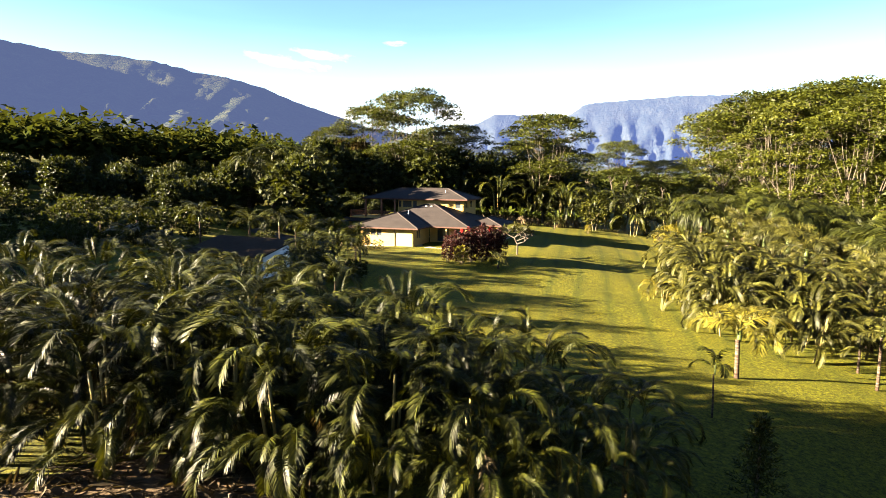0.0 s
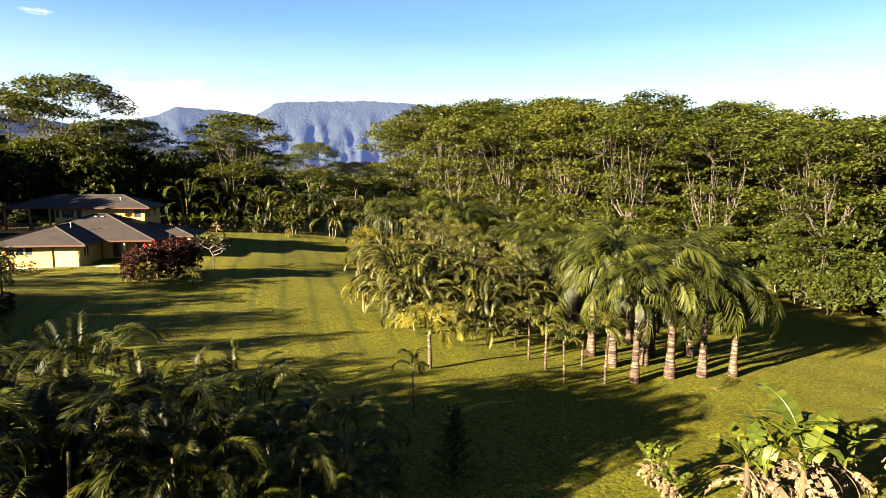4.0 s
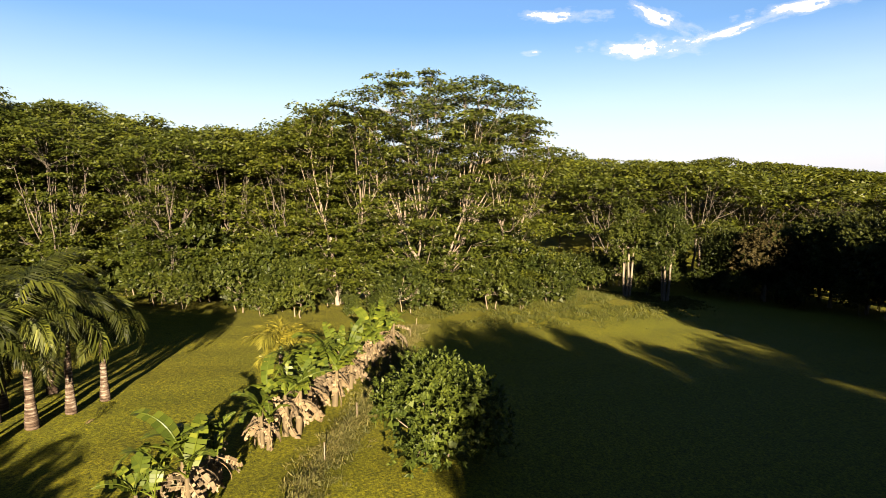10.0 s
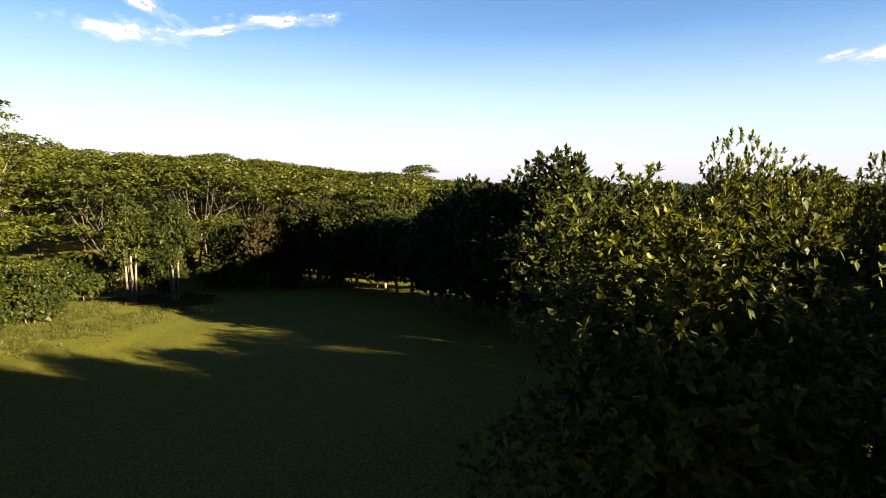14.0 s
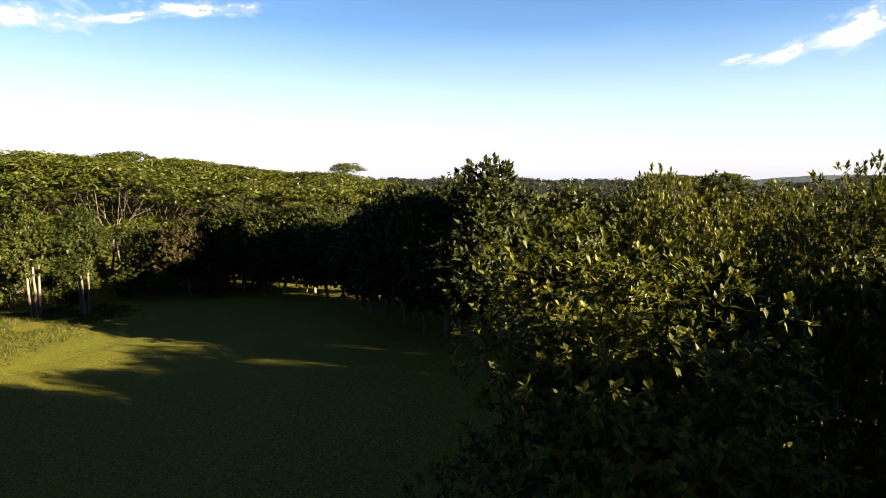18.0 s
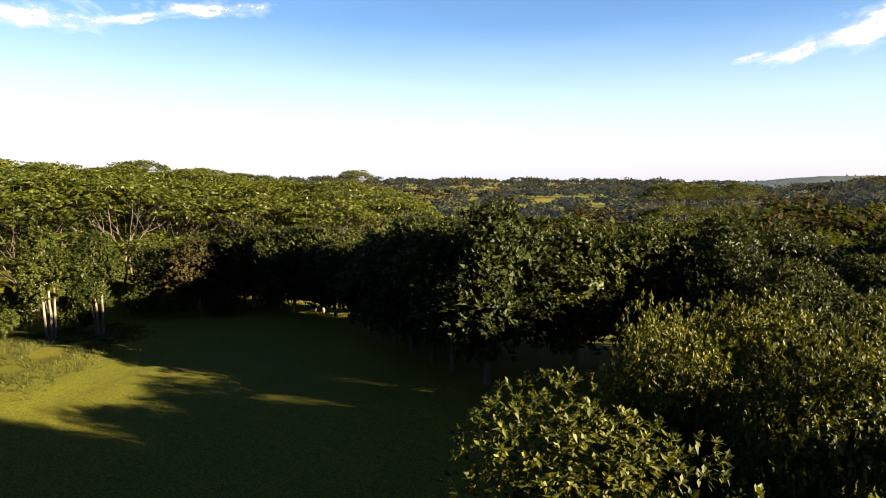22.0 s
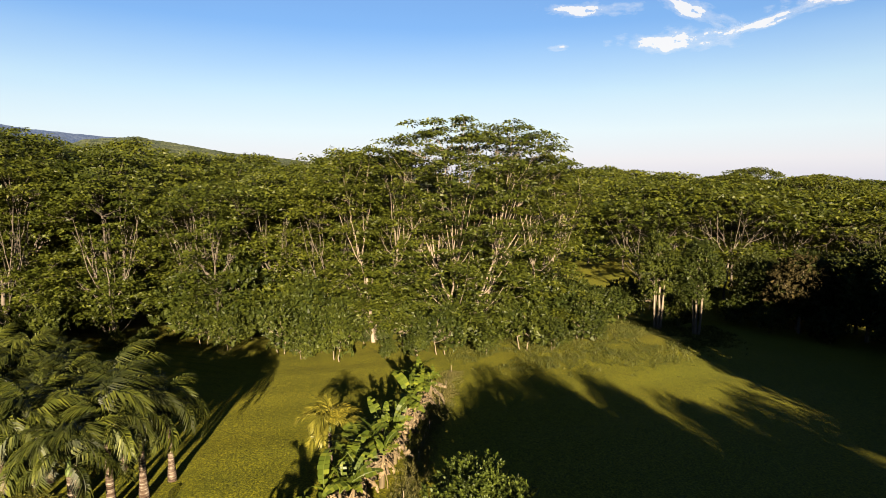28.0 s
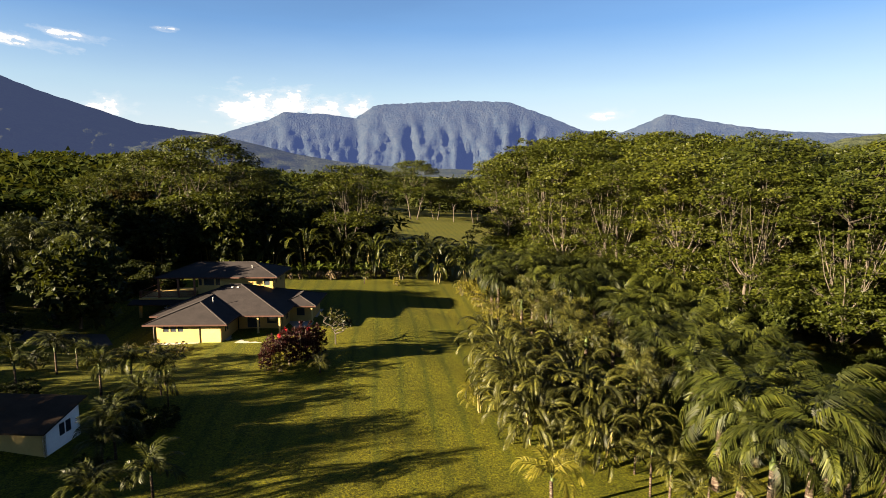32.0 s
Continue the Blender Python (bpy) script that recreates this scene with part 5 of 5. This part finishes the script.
# tall palms beside the house
for i, (x, y, sc) in enumerate([(-22, 96.5, 1.35), (-24.5, 99, 1.5), (-27, 95.5, 1.2), (-30, 99, 1.45), (-33, 95, 1.25), (-26, 92, 1.1)]):
    place("royal%d" % (i % 3), None, x, y, 80 * i, sc, 0, "tall palm in the shade beside the house")

# palms, bananas and a round shrub at the end of the lawn
for i in range(24):
    az = -3 + i * 1.1
    x, y = polar(az, 131 + 5 * math.sin(i * 2.1) + (3 if i % 2 else 0))
    place("hedge_far%d" % (i % 2), lambda: clump_palm(191 + i, 4.4, 30, "palm", 3.6, 1.5, 4, "dark drooping palm at the end of the lawn", "palms at the lawn's end", pairs=22, width=0.14, joined=True), x, y, 50 * i, rng.uniform(1.15, 1.55))
for i in range(17):
    x, y = -4 + i * 2.1, 119.5 + 0.22 * i + 0.6 * math.sin(i * 1.7)
    place("banana%d" % (i % 4), None, x, y, 130 * i, rng.uniform(0.75, 1.0))
place("lime_shrub", lambda: broadleaf(201, 9, 7.5, 420, 10, 0.5, "broad_yellow", 0.03, 2, "round yellow-green shrub at the end of the lawn", "shrubs", "round_shrub"), 33.0, 121.0, 0, 0.85)
place("lime_shrub", None, 38.5, 122.5, 90, 0.55)
place("yellow_shrub", lambda: croton(202, 3.2, 2.4, "palm_yellow", 0, "small yellow-leaved tree at the lawn's end", "small_tree", "shrubs", 0.5, 60), 46.2, 126.5)
place("young_palm", lambda: slim_palm(203, 1.0, 9, "palm", 2.2, "young palm on the lawn", 0.1), 23.5, 116.5)
for i, (px, py, sc) in enumerate([(42.3, 101, 1.5), (43.6, 102.5, 1.3), (42.6, 93.2, 1.5), (44.2, 94.6, 1.35), (41.5, 97, 1.1), (41.6, 106, 1.0)]):
    place("yellow_shrub", None, px, py, 40 * i, sc)
place("yellow_shrub", None, 30.2, 115.0, 50, 0.6)


def goal_frame():
    root = new("goal_frame")
    for x in (-2.2, 2.2):
        p = Shape()
        p.tube([(x, 0, -0.2), (x, 0, 1.5)], [0.05, 0.05], 6)
        part("post", p, "frame_dark", root)
        q = Shape()
        q.tube([(x, 0, 1.5), (x, 1.0, 0.0)], [0.035, 0.035], 6)
        part("brace", q, "frame_dark", root)
    b = Shape()
    b.tube([(-2.25, 0, 1.5), (2.25, 0, 1.5)], [0.055, 0.055], 6)
    part("crossbar", b, "frame_dark", root)
    return tagged(root, "dark low frame standing at the lawn's end", "goal frame")


place("goal_frame", goal_frame, 38.8, 125.5, -10)

# red shrubs and flowers in front of the house
for i, (x, y, h, fl) in enumerate([(0.6, 66.4, 2.4, 0), (2.0, 67.2, 2.9, 1), (3.4, 67.8, 3.0, 0), (4.8, 68.2, 3.2, 1), (6.2, 69.0, 3.0, 0), (7.4, 70.2, 2.8, 0), (1.4, 68.6, 2.6, 0), (3.0, 69.6, 2.9, 0), (5.0, 70.2, 3.3, 1), (6.8, 71.4, 2.9, 0)]):
    place("croton%d" % (i % 3), lambda: croton(211 + i, 3.2, 1.7, "croton", 1 if i == 1 else 0, leaf=0.34, tips=110), x, y, 70 * i, h / 2.8, stretch=1.2)
place("yellow_shrub", None, 2.2, 65.8, 20, 0.75)
place("cream_palm", lambda: slim_palm(221, 0.5, 10, "palm_pale", 1.7, "small pale-leaved palm beside the red shrubs", 0.12), 6.6, 65.0)


def plumeria():
    r = np.random.default_rng(231)
    root = new("plumeria_tree")
    wood, lv = Shape(), Shape()
    tips = [np.array([0, 0, -0.2])]
    segs = [(np.array([0, 0, -0.2]), np.array([0, 0, 0.8]), 0.07)]
    level = [(np.array([0, 0, 0.8]), 0.06)]
    for k in range(4):
        nxt = []
        for p, rad in level:
            for j in range(3 if k < 2 else 2):
                d = unit(1, r)[0] * np.array([1.1, 1.1, 0.2]) + np.array([0, 0, 0.42])
                q = p + d * (0.85 - 0.12 * k)
                segs.append((p, q, rad))
                nxt.append((q, rad * 0.62))
        level = nxt
    for a, b, rad in segs:
        wood.tube(curve_points(a, b, 0, 3), [rad, rad * 0.8, rad * 0.65], 5, False)
    c = np.array([p for p, _ in level])
    p = np.repeat(c, 9, 0)
    lv.leaves(p, unit(len(p), r) + np.array([0, 0, 0.3]), unit(len(p), r) + np.array([0, 0, 1]), 0.30, 0.12)
    part("trunk", wood, "bark_albizia", root, "bare pale branching trunk")
    part("foliage", lv, "palm_pale", root)
    return tagged(root, "sparse plumeria tree with pale bare branches", "tree", "garden trees")


place("plumeria", plumeria, 10.0, 74.0, 0, 1.8)
for i, (x, y, h) in enumerate([(-12.2, 77.6, 0.7), (-9.0, 76.6, 0.6), (-14.6, 76.2, 0.9), (-10.6, 77.0, 0.5)]):
    place("garden%d" % (i % 2), lambda: croton(241 + i, 1.4, 1.9, "palm_pale", 0, "pale leafy shrub by the house wall", "shrub", "garden shrubs", 0.22, 60), x, y, 80 * i, h + 0.4)

# small palms and bushes round the shed
for i, (x, y, h) in enumerate([(-14.7, 61, 3.6), (-12.1, 61.4, 3.4), (-9.5, 60.4, 3.0), (-11.4, 48.3, 3.6), (-11.9, 46.4, 2.8), (-18.6, 70, 2.6), (-25, 72, 2.6), (-20, 68, 3.4), (-8.6, 57.6, 2.6), (-10.4, 55, 3.0), (-9.4, 63.0, 2.8), (-28, 64, 3.6), (-22, 63, 3.4), (-33, 60, 3.6), (-8.0, 41, 3.2), (-11.0, 39.5, 3.0), (-20, 40.5, 3.4), (-24, 43, 3.6)]):
    place("slimdark%d" % (i % 2), lambda: slim_palm(251 + i, 2.2, 13, "palm", 2.2, "small palm near the shed", 0.08, "palms round the shed"), x, y, 66 * i, h / 3.0)
for i, (x, y, h) in enumerate([(-11.6, 53.5, 2.4), (-10.2, 51.6, 2.2), (-12.2, 57, 2.0), (-8.6, 53.4, 1.8), (-12.6, 45.5, 1.8), (-22.5, 70.5, 1.6), (-18, 73, 1.3), (-30, 67, 2.2), (-21, 60.5, 2.0), (-36, 66, 3)]):
    place("bush%d" % (i % 2), lambda: croton(271 + i, 2.2, 3.4, "broad", 0, "dark leafy bush among the small palms", "bush", "garden shrubs", 0.4, 130), x, y, 66 * i, h / 2.2)

spots = spaced([(rng.uniform(-85, -27), rng.uniform(44, 84)) for i in range(500)], 4.6, [(-26, 74), (-22, 53), (-26, 50)])
for i, (x, y) in enumerate(spots[:52]):
    if x > -33 and 46 < y < 60:
        continue
    place("bush%d" % (i % 2), None, x, y, 47 * i, rng.uniform(1.0, 1.5))

x, y = polar(121.5, 152)
place("grey_tree", lambda: broadleaf(281, 20, 15, 800, 9, 0.8, "far_brown", 0.1, label="pale grey-leaved tree above the dark tree line", tri=True), x, y)

# undergrowth along the edge of the albizia wood
edge = [(64, 112), (69, 104), (73, 95), (77, 86), (80, 78), (84, 70), (87, 63), (90, 56), (92, 49), (93, 42), (92, 35), (91, 29), (90, 22), (90, 15), (91, 9), (93, 4), (94, -3), (96, -10), (99, -17), (104, -22), (109, -25), (96, 24), (99, 30), (86, 78), (98, 10), (100, -5)]
for i, (x, y) in enumerate(edge):
    place("under%d" % (i % 3), lambda: broadleaf(291 + i, 7, 8, 520, 9, 0.5, "under", 0.02, 2, tri=True, label="leafy undergrowth at the edge of the wood", group="undergrowth", name="undergrowth_shrub"), x + rng.uniform(-2, 4), y + rng.uniform(-2.5, 2.5), 77 * i, (0.6, 1.1, 0.8, 1.4, 0.8, 1.2, 0.5)[i % 7] * rng.uniform(0.85, 1.15))
for i in range(14):
    place("under%d" % (i % 3), None, 112 - 0.9 * i + 5 * math.sin(i * 2.3), -14 + i * 8.2, 57 * i, 2.0 + 0.5 * math.sin(i * 1.9))
for i, (x, y, h) in enumerate([(118, -29, 9), (114, -24, 10), (132, -52, 8), (138, -40, 9), (145, -60, 9), (140, -70, 8), (128, -72, 7), (120, -80, 8), (110, -88, 9), (100, -92, 10), (150, -45, 10), (118, -98, 12), (132, -86, 12), (146, -78, 12), (158, -66, 12), (155, -52, 10), (148, -30, 10), (138, -22, 11), (128, -18, 11)]):
    place("under%d" % (i % 3), None, x, y, 77 * i, h / 7, 0, "dark bushy tree beyond the meadow")


# ---- clouds ----
def cloud_material():
    """Thin cloud: white where dense, clear towards its ragged edge."""
    m, nt, b, out = node_material("cloud_white")
    v = coords(nt, (1, 1, 2.2))
    n = nt.nodes.new("ShaderNodeMath")
    n.operation = "MULTIPLY_ADD"
    n.inputs[1].default_value, n.inputs[2].default_value = 2.2, -0.6
    nt.links.new(noise_tex(nt, v, 0.0048, 9.0, 0.62), n.inputs[0])
    n = n.outputs[0]
    uv = nt.nodes.new("ShaderNodeTexCoord")
    sep = nt.nodes.new("ShaderNodeVectorMath")
    sep.operation = "DISTANCE"
    sep.inputs[1].default_value = (0.5, 0.0, 0.5)
    flat = nt.nodes.new("ShaderNodeVectorMath")
    flat.operation = "MULTIPLY"
    flat.inputs[1].default_value = (1, 0, 1)
    nt.links.new(uv.outputs["Generated"], flat.inputs[0])
    nt.links.new(flat.outputs["Vector"], sep.inputs[0])
    add = nt.nodes.new("ShaderNodeMath")
    add.operation = "MULTIPLY_ADD"
    add.inputs[1].default_value, add.inputs[2].default_value = -1.7, 0.80
    nt.links.new(sep.outputs["Value"], add.inputs[0])
    tot = nt.nodes.new("ShaderNodeMath")
    tot.operation = "ADD"
    nt.links.new(add.outputs[0], tot.inputs[0])
    nt.links.new(n, tot.inputs[1])
    dens = ramp(nt, tot.outputs[0], [(0.62, (0, 0, 0)), (1.0, (0.3, 0.3, 0.3)), (1.6, (0.85, 0.85, 0.85))])
    em = nt.nodes.new("ShaderNodeEmission")
    em.inputs["Color"].default_value, em.inputs["Strength"].default_value = (1.0, 0.97, 0.94, 1), 0.085
    tr = nt.nodes.new("ShaderNodeBsdfTransparent")
    ms = nt.nodes.new("ShaderNodeMixShader")
    nt.links.new(dens, ms.inputs[0])
    nt.links.new(tr.outputs[0], ms.inputs[1])
    nt.links.new(em.outputs[0], ms.inputs[2])
    nt.links.new(ms.outputs[0], out.inputs["Surface"])
    return m


M["cloud"] = cloud_material()


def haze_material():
    """Haze painted as emission: bright and thick at the horizon, thinning out upwards into blue, thicker towards the
    coast in the east.
    """
    m, nt, b, out = node_material("painted_horizon_haze")
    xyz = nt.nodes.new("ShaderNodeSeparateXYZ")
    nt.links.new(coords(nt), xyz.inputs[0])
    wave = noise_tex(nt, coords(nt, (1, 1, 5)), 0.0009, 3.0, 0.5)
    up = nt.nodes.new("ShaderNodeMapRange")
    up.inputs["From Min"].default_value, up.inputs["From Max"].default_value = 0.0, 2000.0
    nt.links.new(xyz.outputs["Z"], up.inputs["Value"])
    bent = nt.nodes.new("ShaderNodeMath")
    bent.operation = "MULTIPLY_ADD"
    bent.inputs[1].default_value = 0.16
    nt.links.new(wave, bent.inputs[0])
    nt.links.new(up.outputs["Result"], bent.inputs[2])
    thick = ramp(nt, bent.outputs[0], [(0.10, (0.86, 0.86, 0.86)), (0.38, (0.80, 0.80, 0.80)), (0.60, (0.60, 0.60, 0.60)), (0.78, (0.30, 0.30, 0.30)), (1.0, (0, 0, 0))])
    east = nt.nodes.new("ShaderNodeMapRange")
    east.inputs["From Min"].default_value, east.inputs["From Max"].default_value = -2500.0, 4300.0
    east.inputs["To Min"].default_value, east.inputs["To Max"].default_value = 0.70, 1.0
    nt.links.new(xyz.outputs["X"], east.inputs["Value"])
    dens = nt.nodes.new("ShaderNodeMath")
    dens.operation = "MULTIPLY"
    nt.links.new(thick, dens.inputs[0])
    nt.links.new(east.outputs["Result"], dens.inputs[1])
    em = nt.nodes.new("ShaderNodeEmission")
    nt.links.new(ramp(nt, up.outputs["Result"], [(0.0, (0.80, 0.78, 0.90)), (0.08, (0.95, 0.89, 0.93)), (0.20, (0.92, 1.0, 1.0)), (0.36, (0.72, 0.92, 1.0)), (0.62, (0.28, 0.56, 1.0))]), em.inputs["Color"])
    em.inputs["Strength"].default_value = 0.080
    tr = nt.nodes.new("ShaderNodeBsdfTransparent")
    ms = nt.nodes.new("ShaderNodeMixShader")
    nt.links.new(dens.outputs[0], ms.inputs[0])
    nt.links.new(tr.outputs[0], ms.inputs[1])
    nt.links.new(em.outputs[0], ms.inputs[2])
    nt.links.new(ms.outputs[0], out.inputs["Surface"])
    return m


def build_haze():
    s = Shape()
    # A ring round everything that glows by itself as haze and low sky.
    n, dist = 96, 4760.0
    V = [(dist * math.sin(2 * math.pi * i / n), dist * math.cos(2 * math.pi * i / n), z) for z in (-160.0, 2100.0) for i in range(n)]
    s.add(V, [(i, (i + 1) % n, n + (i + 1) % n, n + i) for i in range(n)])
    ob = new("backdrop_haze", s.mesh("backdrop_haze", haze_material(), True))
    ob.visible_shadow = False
    tagged(ob, "glowing ring painted as bright haze along the whole horizon", "haze", kind="structure")


build_haze()


def cloud(az, el, wide, high, tilt, label, dist=4600.0):
    """A far sheet of cloud, gently domed, at a bearing and height angle, its size in degrees."""
    s = Shape()
    n, k = 14, 8
    w, h = dist * radians(wide) / 2, dist * radians(high) / 2
    V = [((2 * i / (n - 1) - 1) * w, 60 * math.sin(math.pi * i / (n - 1)) * math.sin(math.pi * j / (k - 1)), (2 * j / (k - 1) - 1) * h) for j in range(k) for i in range(n)]
    s.add(V, [(j * n + i, j * n + i + 1, (j + 1) * n + i + 1, (j + 1) * n + i) for j in range(k - 1) for i in range(n - 1)])
    ob = new("cloud", s.mesh("cloud", "cloud", True))
    a, e = radians(az), radians(el)
    ob.matrix_basis = Matrix.Translation((dist * math.sin(a) * math.cos(e), dist * math.cos(a) * math.cos(e), 12 + dist * math.sin(e))) @ Matrix.Rotation(-a, 4, "Z") @ Matrix.Rotation(e, 4, "X") @ Matrix.Rotation(radians(tilt), 4, "Y")
    ob.visible_shadow = False
    return tagged(ob, label, "cloud", "clouds", "structure")


WISP, PUFF = "thin white wisp of cloud in the blue sky", "soft white cloud resting on the mountain"
for az, el, wide, high, tilt, label in ((110.6, 12.5, 13, 2.6, 2, WISP), (102.6, 15.7, 11, 1.6, 4, WISP), (112.0, 14.8, 9, 2.0, 28, WISP), (124, 14.7, 13, 1.8, -4, WISP), (118.5, 13.5, 11, 1.3, -14, WISP), (100, 12.5, 3, 0.8, 0, WISP),
                                        (177.6, 10.9, 9, 2.0, -14, WISP), (182.5, 12.4, 11, 4.0, -16, WISP), (174, 10.6, 5, 1.0, -10, WISP),
                                        (-15.6, 11.1, 9, 1.4, 8, WISP), (-11.8, 11.9, 7, 1.2, 6, WISP), (-4.5, 13.2, 3.5, 0.7, 0, WISP),
                                        (-9.7, 6.4, 6, 2.8, 0, PUFF), (2.6, 7.0, 12, 5.4, 0, PUFF), (6.0, 7.6, 7, 4.4, 0, PUFF), (9.6, 7.0, 7, 3.4, 0, PUFF), (12.6, 7.3, 5, 2.8, 0, PUFF), (37, 6.3, 6, 1.5, 0, PUFF)):
    cloud(az, el, wide, high, tilt, label)


# ---- rough grass, litter and fence ----
def tufts(name, spots, mat, label, high, blades=7):
    s = Shape()
    r = np.random.default_rng(len(spots))
    P, D, N, L = [], [], [], []
    for x, y, k in spots:
        p = np.repeat([[x, y, gz(x, y) - 0.03]], blades, 0) + r.normal(size=(blades, 3)) * np.array([0.16, 0.16, 0])
        P.append(p)
        D.append(r.normal(size=(blades, 3)) * 0.5 + np.array([0, 0, 1.0]))
        N.append(r.normal(size=(blades, 3)) + np.array([-0.4, -0.2, 0.1]))
        L.append(high * k * r.uniform(0.5, 1.2, blades))
    L = np.concatenate(L)
    s.leaves(np.concatenate(P), np.concatenate(D), np.concatenate(N), L, 0.03 + 0.10 * L, 0.3, True)
    return tagged(new(name, s.mesh(name, mat)), label, "grass", kind="stuff")


rng = np.random.default_rng(77)
mound = []
while len(mound) < 9000:
    x, y = rng.uniform(80, 140), rng.uniform(-62, 4)
    edge = 90 + 0.16 * (y + 15) ** 2 / 10
    if x > edge - 3 + rng.normal() * 3 and noise.noise(Vector((x * 0.12, y * 0.12, 0))) > -0.25:
        mound.append((x, y, rng.uniform(0.6, 1.3)))
tufts("tall_grass", mound, "grass_blade", "rough tall grass covering the mound in the meadow", 0.8, 6)
weeds = []
for i in range(2600):
    t = rng.random()
    x = 19 + t * 66
    y = 9.2 - 0.085 * (x - 22) - 1.2 + rng.normal() * 0.75
    weeds.append((x, y, rng.uniform(0.5, 1.4)))
tufts("fence_weeds", weeds, "weed", "dry weeds and grass along the wire fence", 0.42, 11)


lawn = []
while len(lawn) < 15000:
    x, y = rng.uniform(2, 84), rng.uniform(-14, 60)
    if 3 < math.hypot(x, y) and noise.noise(Vector((x * 0.35, y * 0.35, 5))) > -0.2:
        lawn.append((x, y, rng.uniform(0.5, 1.3)))
tufts("lawn_blades", lawn, "grass_blade", "short grass blades standing out of the mown lawn", 0.16, 4)


def fence():
    root = new("wire_fence")
    post = Shape()
    post.tube([(0, 0, -0.4), (0, 0, 0.6), (0, 0, 1.25)], [0.045, 0.042, 0.038], 6)
    pm = post.mesh("fence_post", "bark_dark")
    xs = np.arange(16, 92, 8.5)
    tops = []
    for x in xs:
        y = 8.0 - 0.085 * (x - 22) + 0.1 * math.sin(x)
        part("fence_post", pm, "", root).matrix_basis = Matrix.Translation((x, y, gz(x, y)))
        tops.append((x, y, gz(x, y)))
    for h in (0.35, 0.75, 1.15):
        w = Shape()
        w.tube([(x, y, z + h) for x, y, z in tops], [0.004] * len(tops), 3, False)
        part("wire", w, "frame_dark", root)
    return tagged(root, "low wire fence on thin dark posts among weeds", "fence")


fence()
lit = []
for i in range(5200):
    az, d = rng.uniform(-60, -12), rng.uniform(12.5, 23)
    x, y = polar(az, d)
    lit.append((x, y, rng.uniform(0.6, 1.5)))


def litter(name, spots, label):
    s = Shape()
    r = np.random.default_rng(5)
    p = np.array([(x, y, gz(x, y) + r.uniform(0.02, 0.16)) for x, y, k in spots])
    d = unit(len(p), r) * np.array([1, 1, 0.25])
    s.leaves(p, d, unit(len(p), r) * 0.5 + np.array([0, 0, 1]), r.uniform(0.3, 1.1, len(p)), r.uniform(0.05, 0.16, len(p)), 0.05)
    return tagged(new(name, s.mesh(name, "dry")), label, "litter", kind="stuff")


litter("leaf_litter", lit, "dry fallen palm leaves on the ground")
sheet_on_ground("bare_ground", [(polar(a, 12)[0], polar(a, 22.5)[0]) for a in range(-70, -14, 3)], [(polar(a, 12)[1], polar(a, 22.5)[1]) for a in range(-70, -14, 3)], "debris", "bare ground strewn with dry litter", "ground", 0.03)


def garden_fence():
    root = new("garden_fence")
    post = Shape()
    post.tube([(0, 0, -0.3), (0, 0, 1.3)], [0.05, 0.045], 6)
    pm = post.mesh("fence_post", "bark_dark")
    tops = []
    for a in range(-64, -19, 6):
        x, y = polar(a, 17.2)
        part("fence_post", pm, "", root).matrix_basis = Matrix.Translation((x, y, gz(x, y)))
        tops.append((x, y, gz(x, y)))
    for h in (0.3, 0.6, 0.9, 1.2):
        w = Shape()
        w.tube([(x, y, z + h) for x, y, z in tops], [0.008] * len(tops), 3, False)
        part("wire", w, "frame_dark", root)
    return tagged(root, "wire fence on dark posts in front of the palms", "fence")


garden_fence()


def conifer():
    r = np.random.default_rng(401)
    root = new("young_conifer")
    tr, cr = Shape(), Shape()
    tr.tube([(0, 0, -0.2), (0, 0, 1.5), (0, 0, 3.2)], [0.06, 0.045, 0.01], 6)
    for k in range(11):
        z = 0.4 + k * 0.26
        reach = 0.95 * (1 - k / 12.5)
        for j in range(6):
            a = j * 1.047 + k * 0.5
            tip = np.array([math.cos(a) * reach, math.sin(a) * reach, z + 0.15])
            c = curve_points((0, 0, z), tip, -0.08, 8)
            p = np.repeat(c, 4, 0)
            cr.leaves(p, unit(len(p), r) + np.array([math.cos(a), math.sin(a), 0.4]) * 0.8, unit(len(p), r), 0.2, 0.05)
    part("trunk", tr, "bark_dark", root, "", True)
    part("foliage", cr, "broad", root)
    return tagged(root, "young dark conifer with tiered branches on the lawn", "tree", "garden trees")


place("conifer", conifer, 12.2, 20.2, 0, 1.1)
place("sapling", lambda: slim_palm(403, 2.4, 6, "palm", 1.3, "thin sapling palm on the lawn", 0.045), 14.2, 27.9)
place("ylow1", None, 21.0, 52.2, 30, 0.8)
place("yellow_palm", None, 23.5, 50.5, 120, 0.8)


def fallen_frond():
    root = new("fallen_frond")
    r = np.random.default_rng(405)
    part("frond", frond_mesh("fallen", 2.6, 0.12, 0.25, 26, 0.5, 0.06, "palm_pale", r, 0.1, 0.2), "", root)
    part("sheath", FROND_CACHE["dryfrond"], "", root, "dry brown leaf sheath").matrix_basis = Matrix.Translation((-0.3, 0.1, 0.1)) @ Matrix.Rotation(2.4, 4, "Z") @ Matrix.Scale(0.5, 4)
    return tagged(root, "fallen palm frond lying on the lawn", "palm frond")


place("fallen_frond", fallen_frond, 39.4, 25.0, 20, 1.0, 0.05)
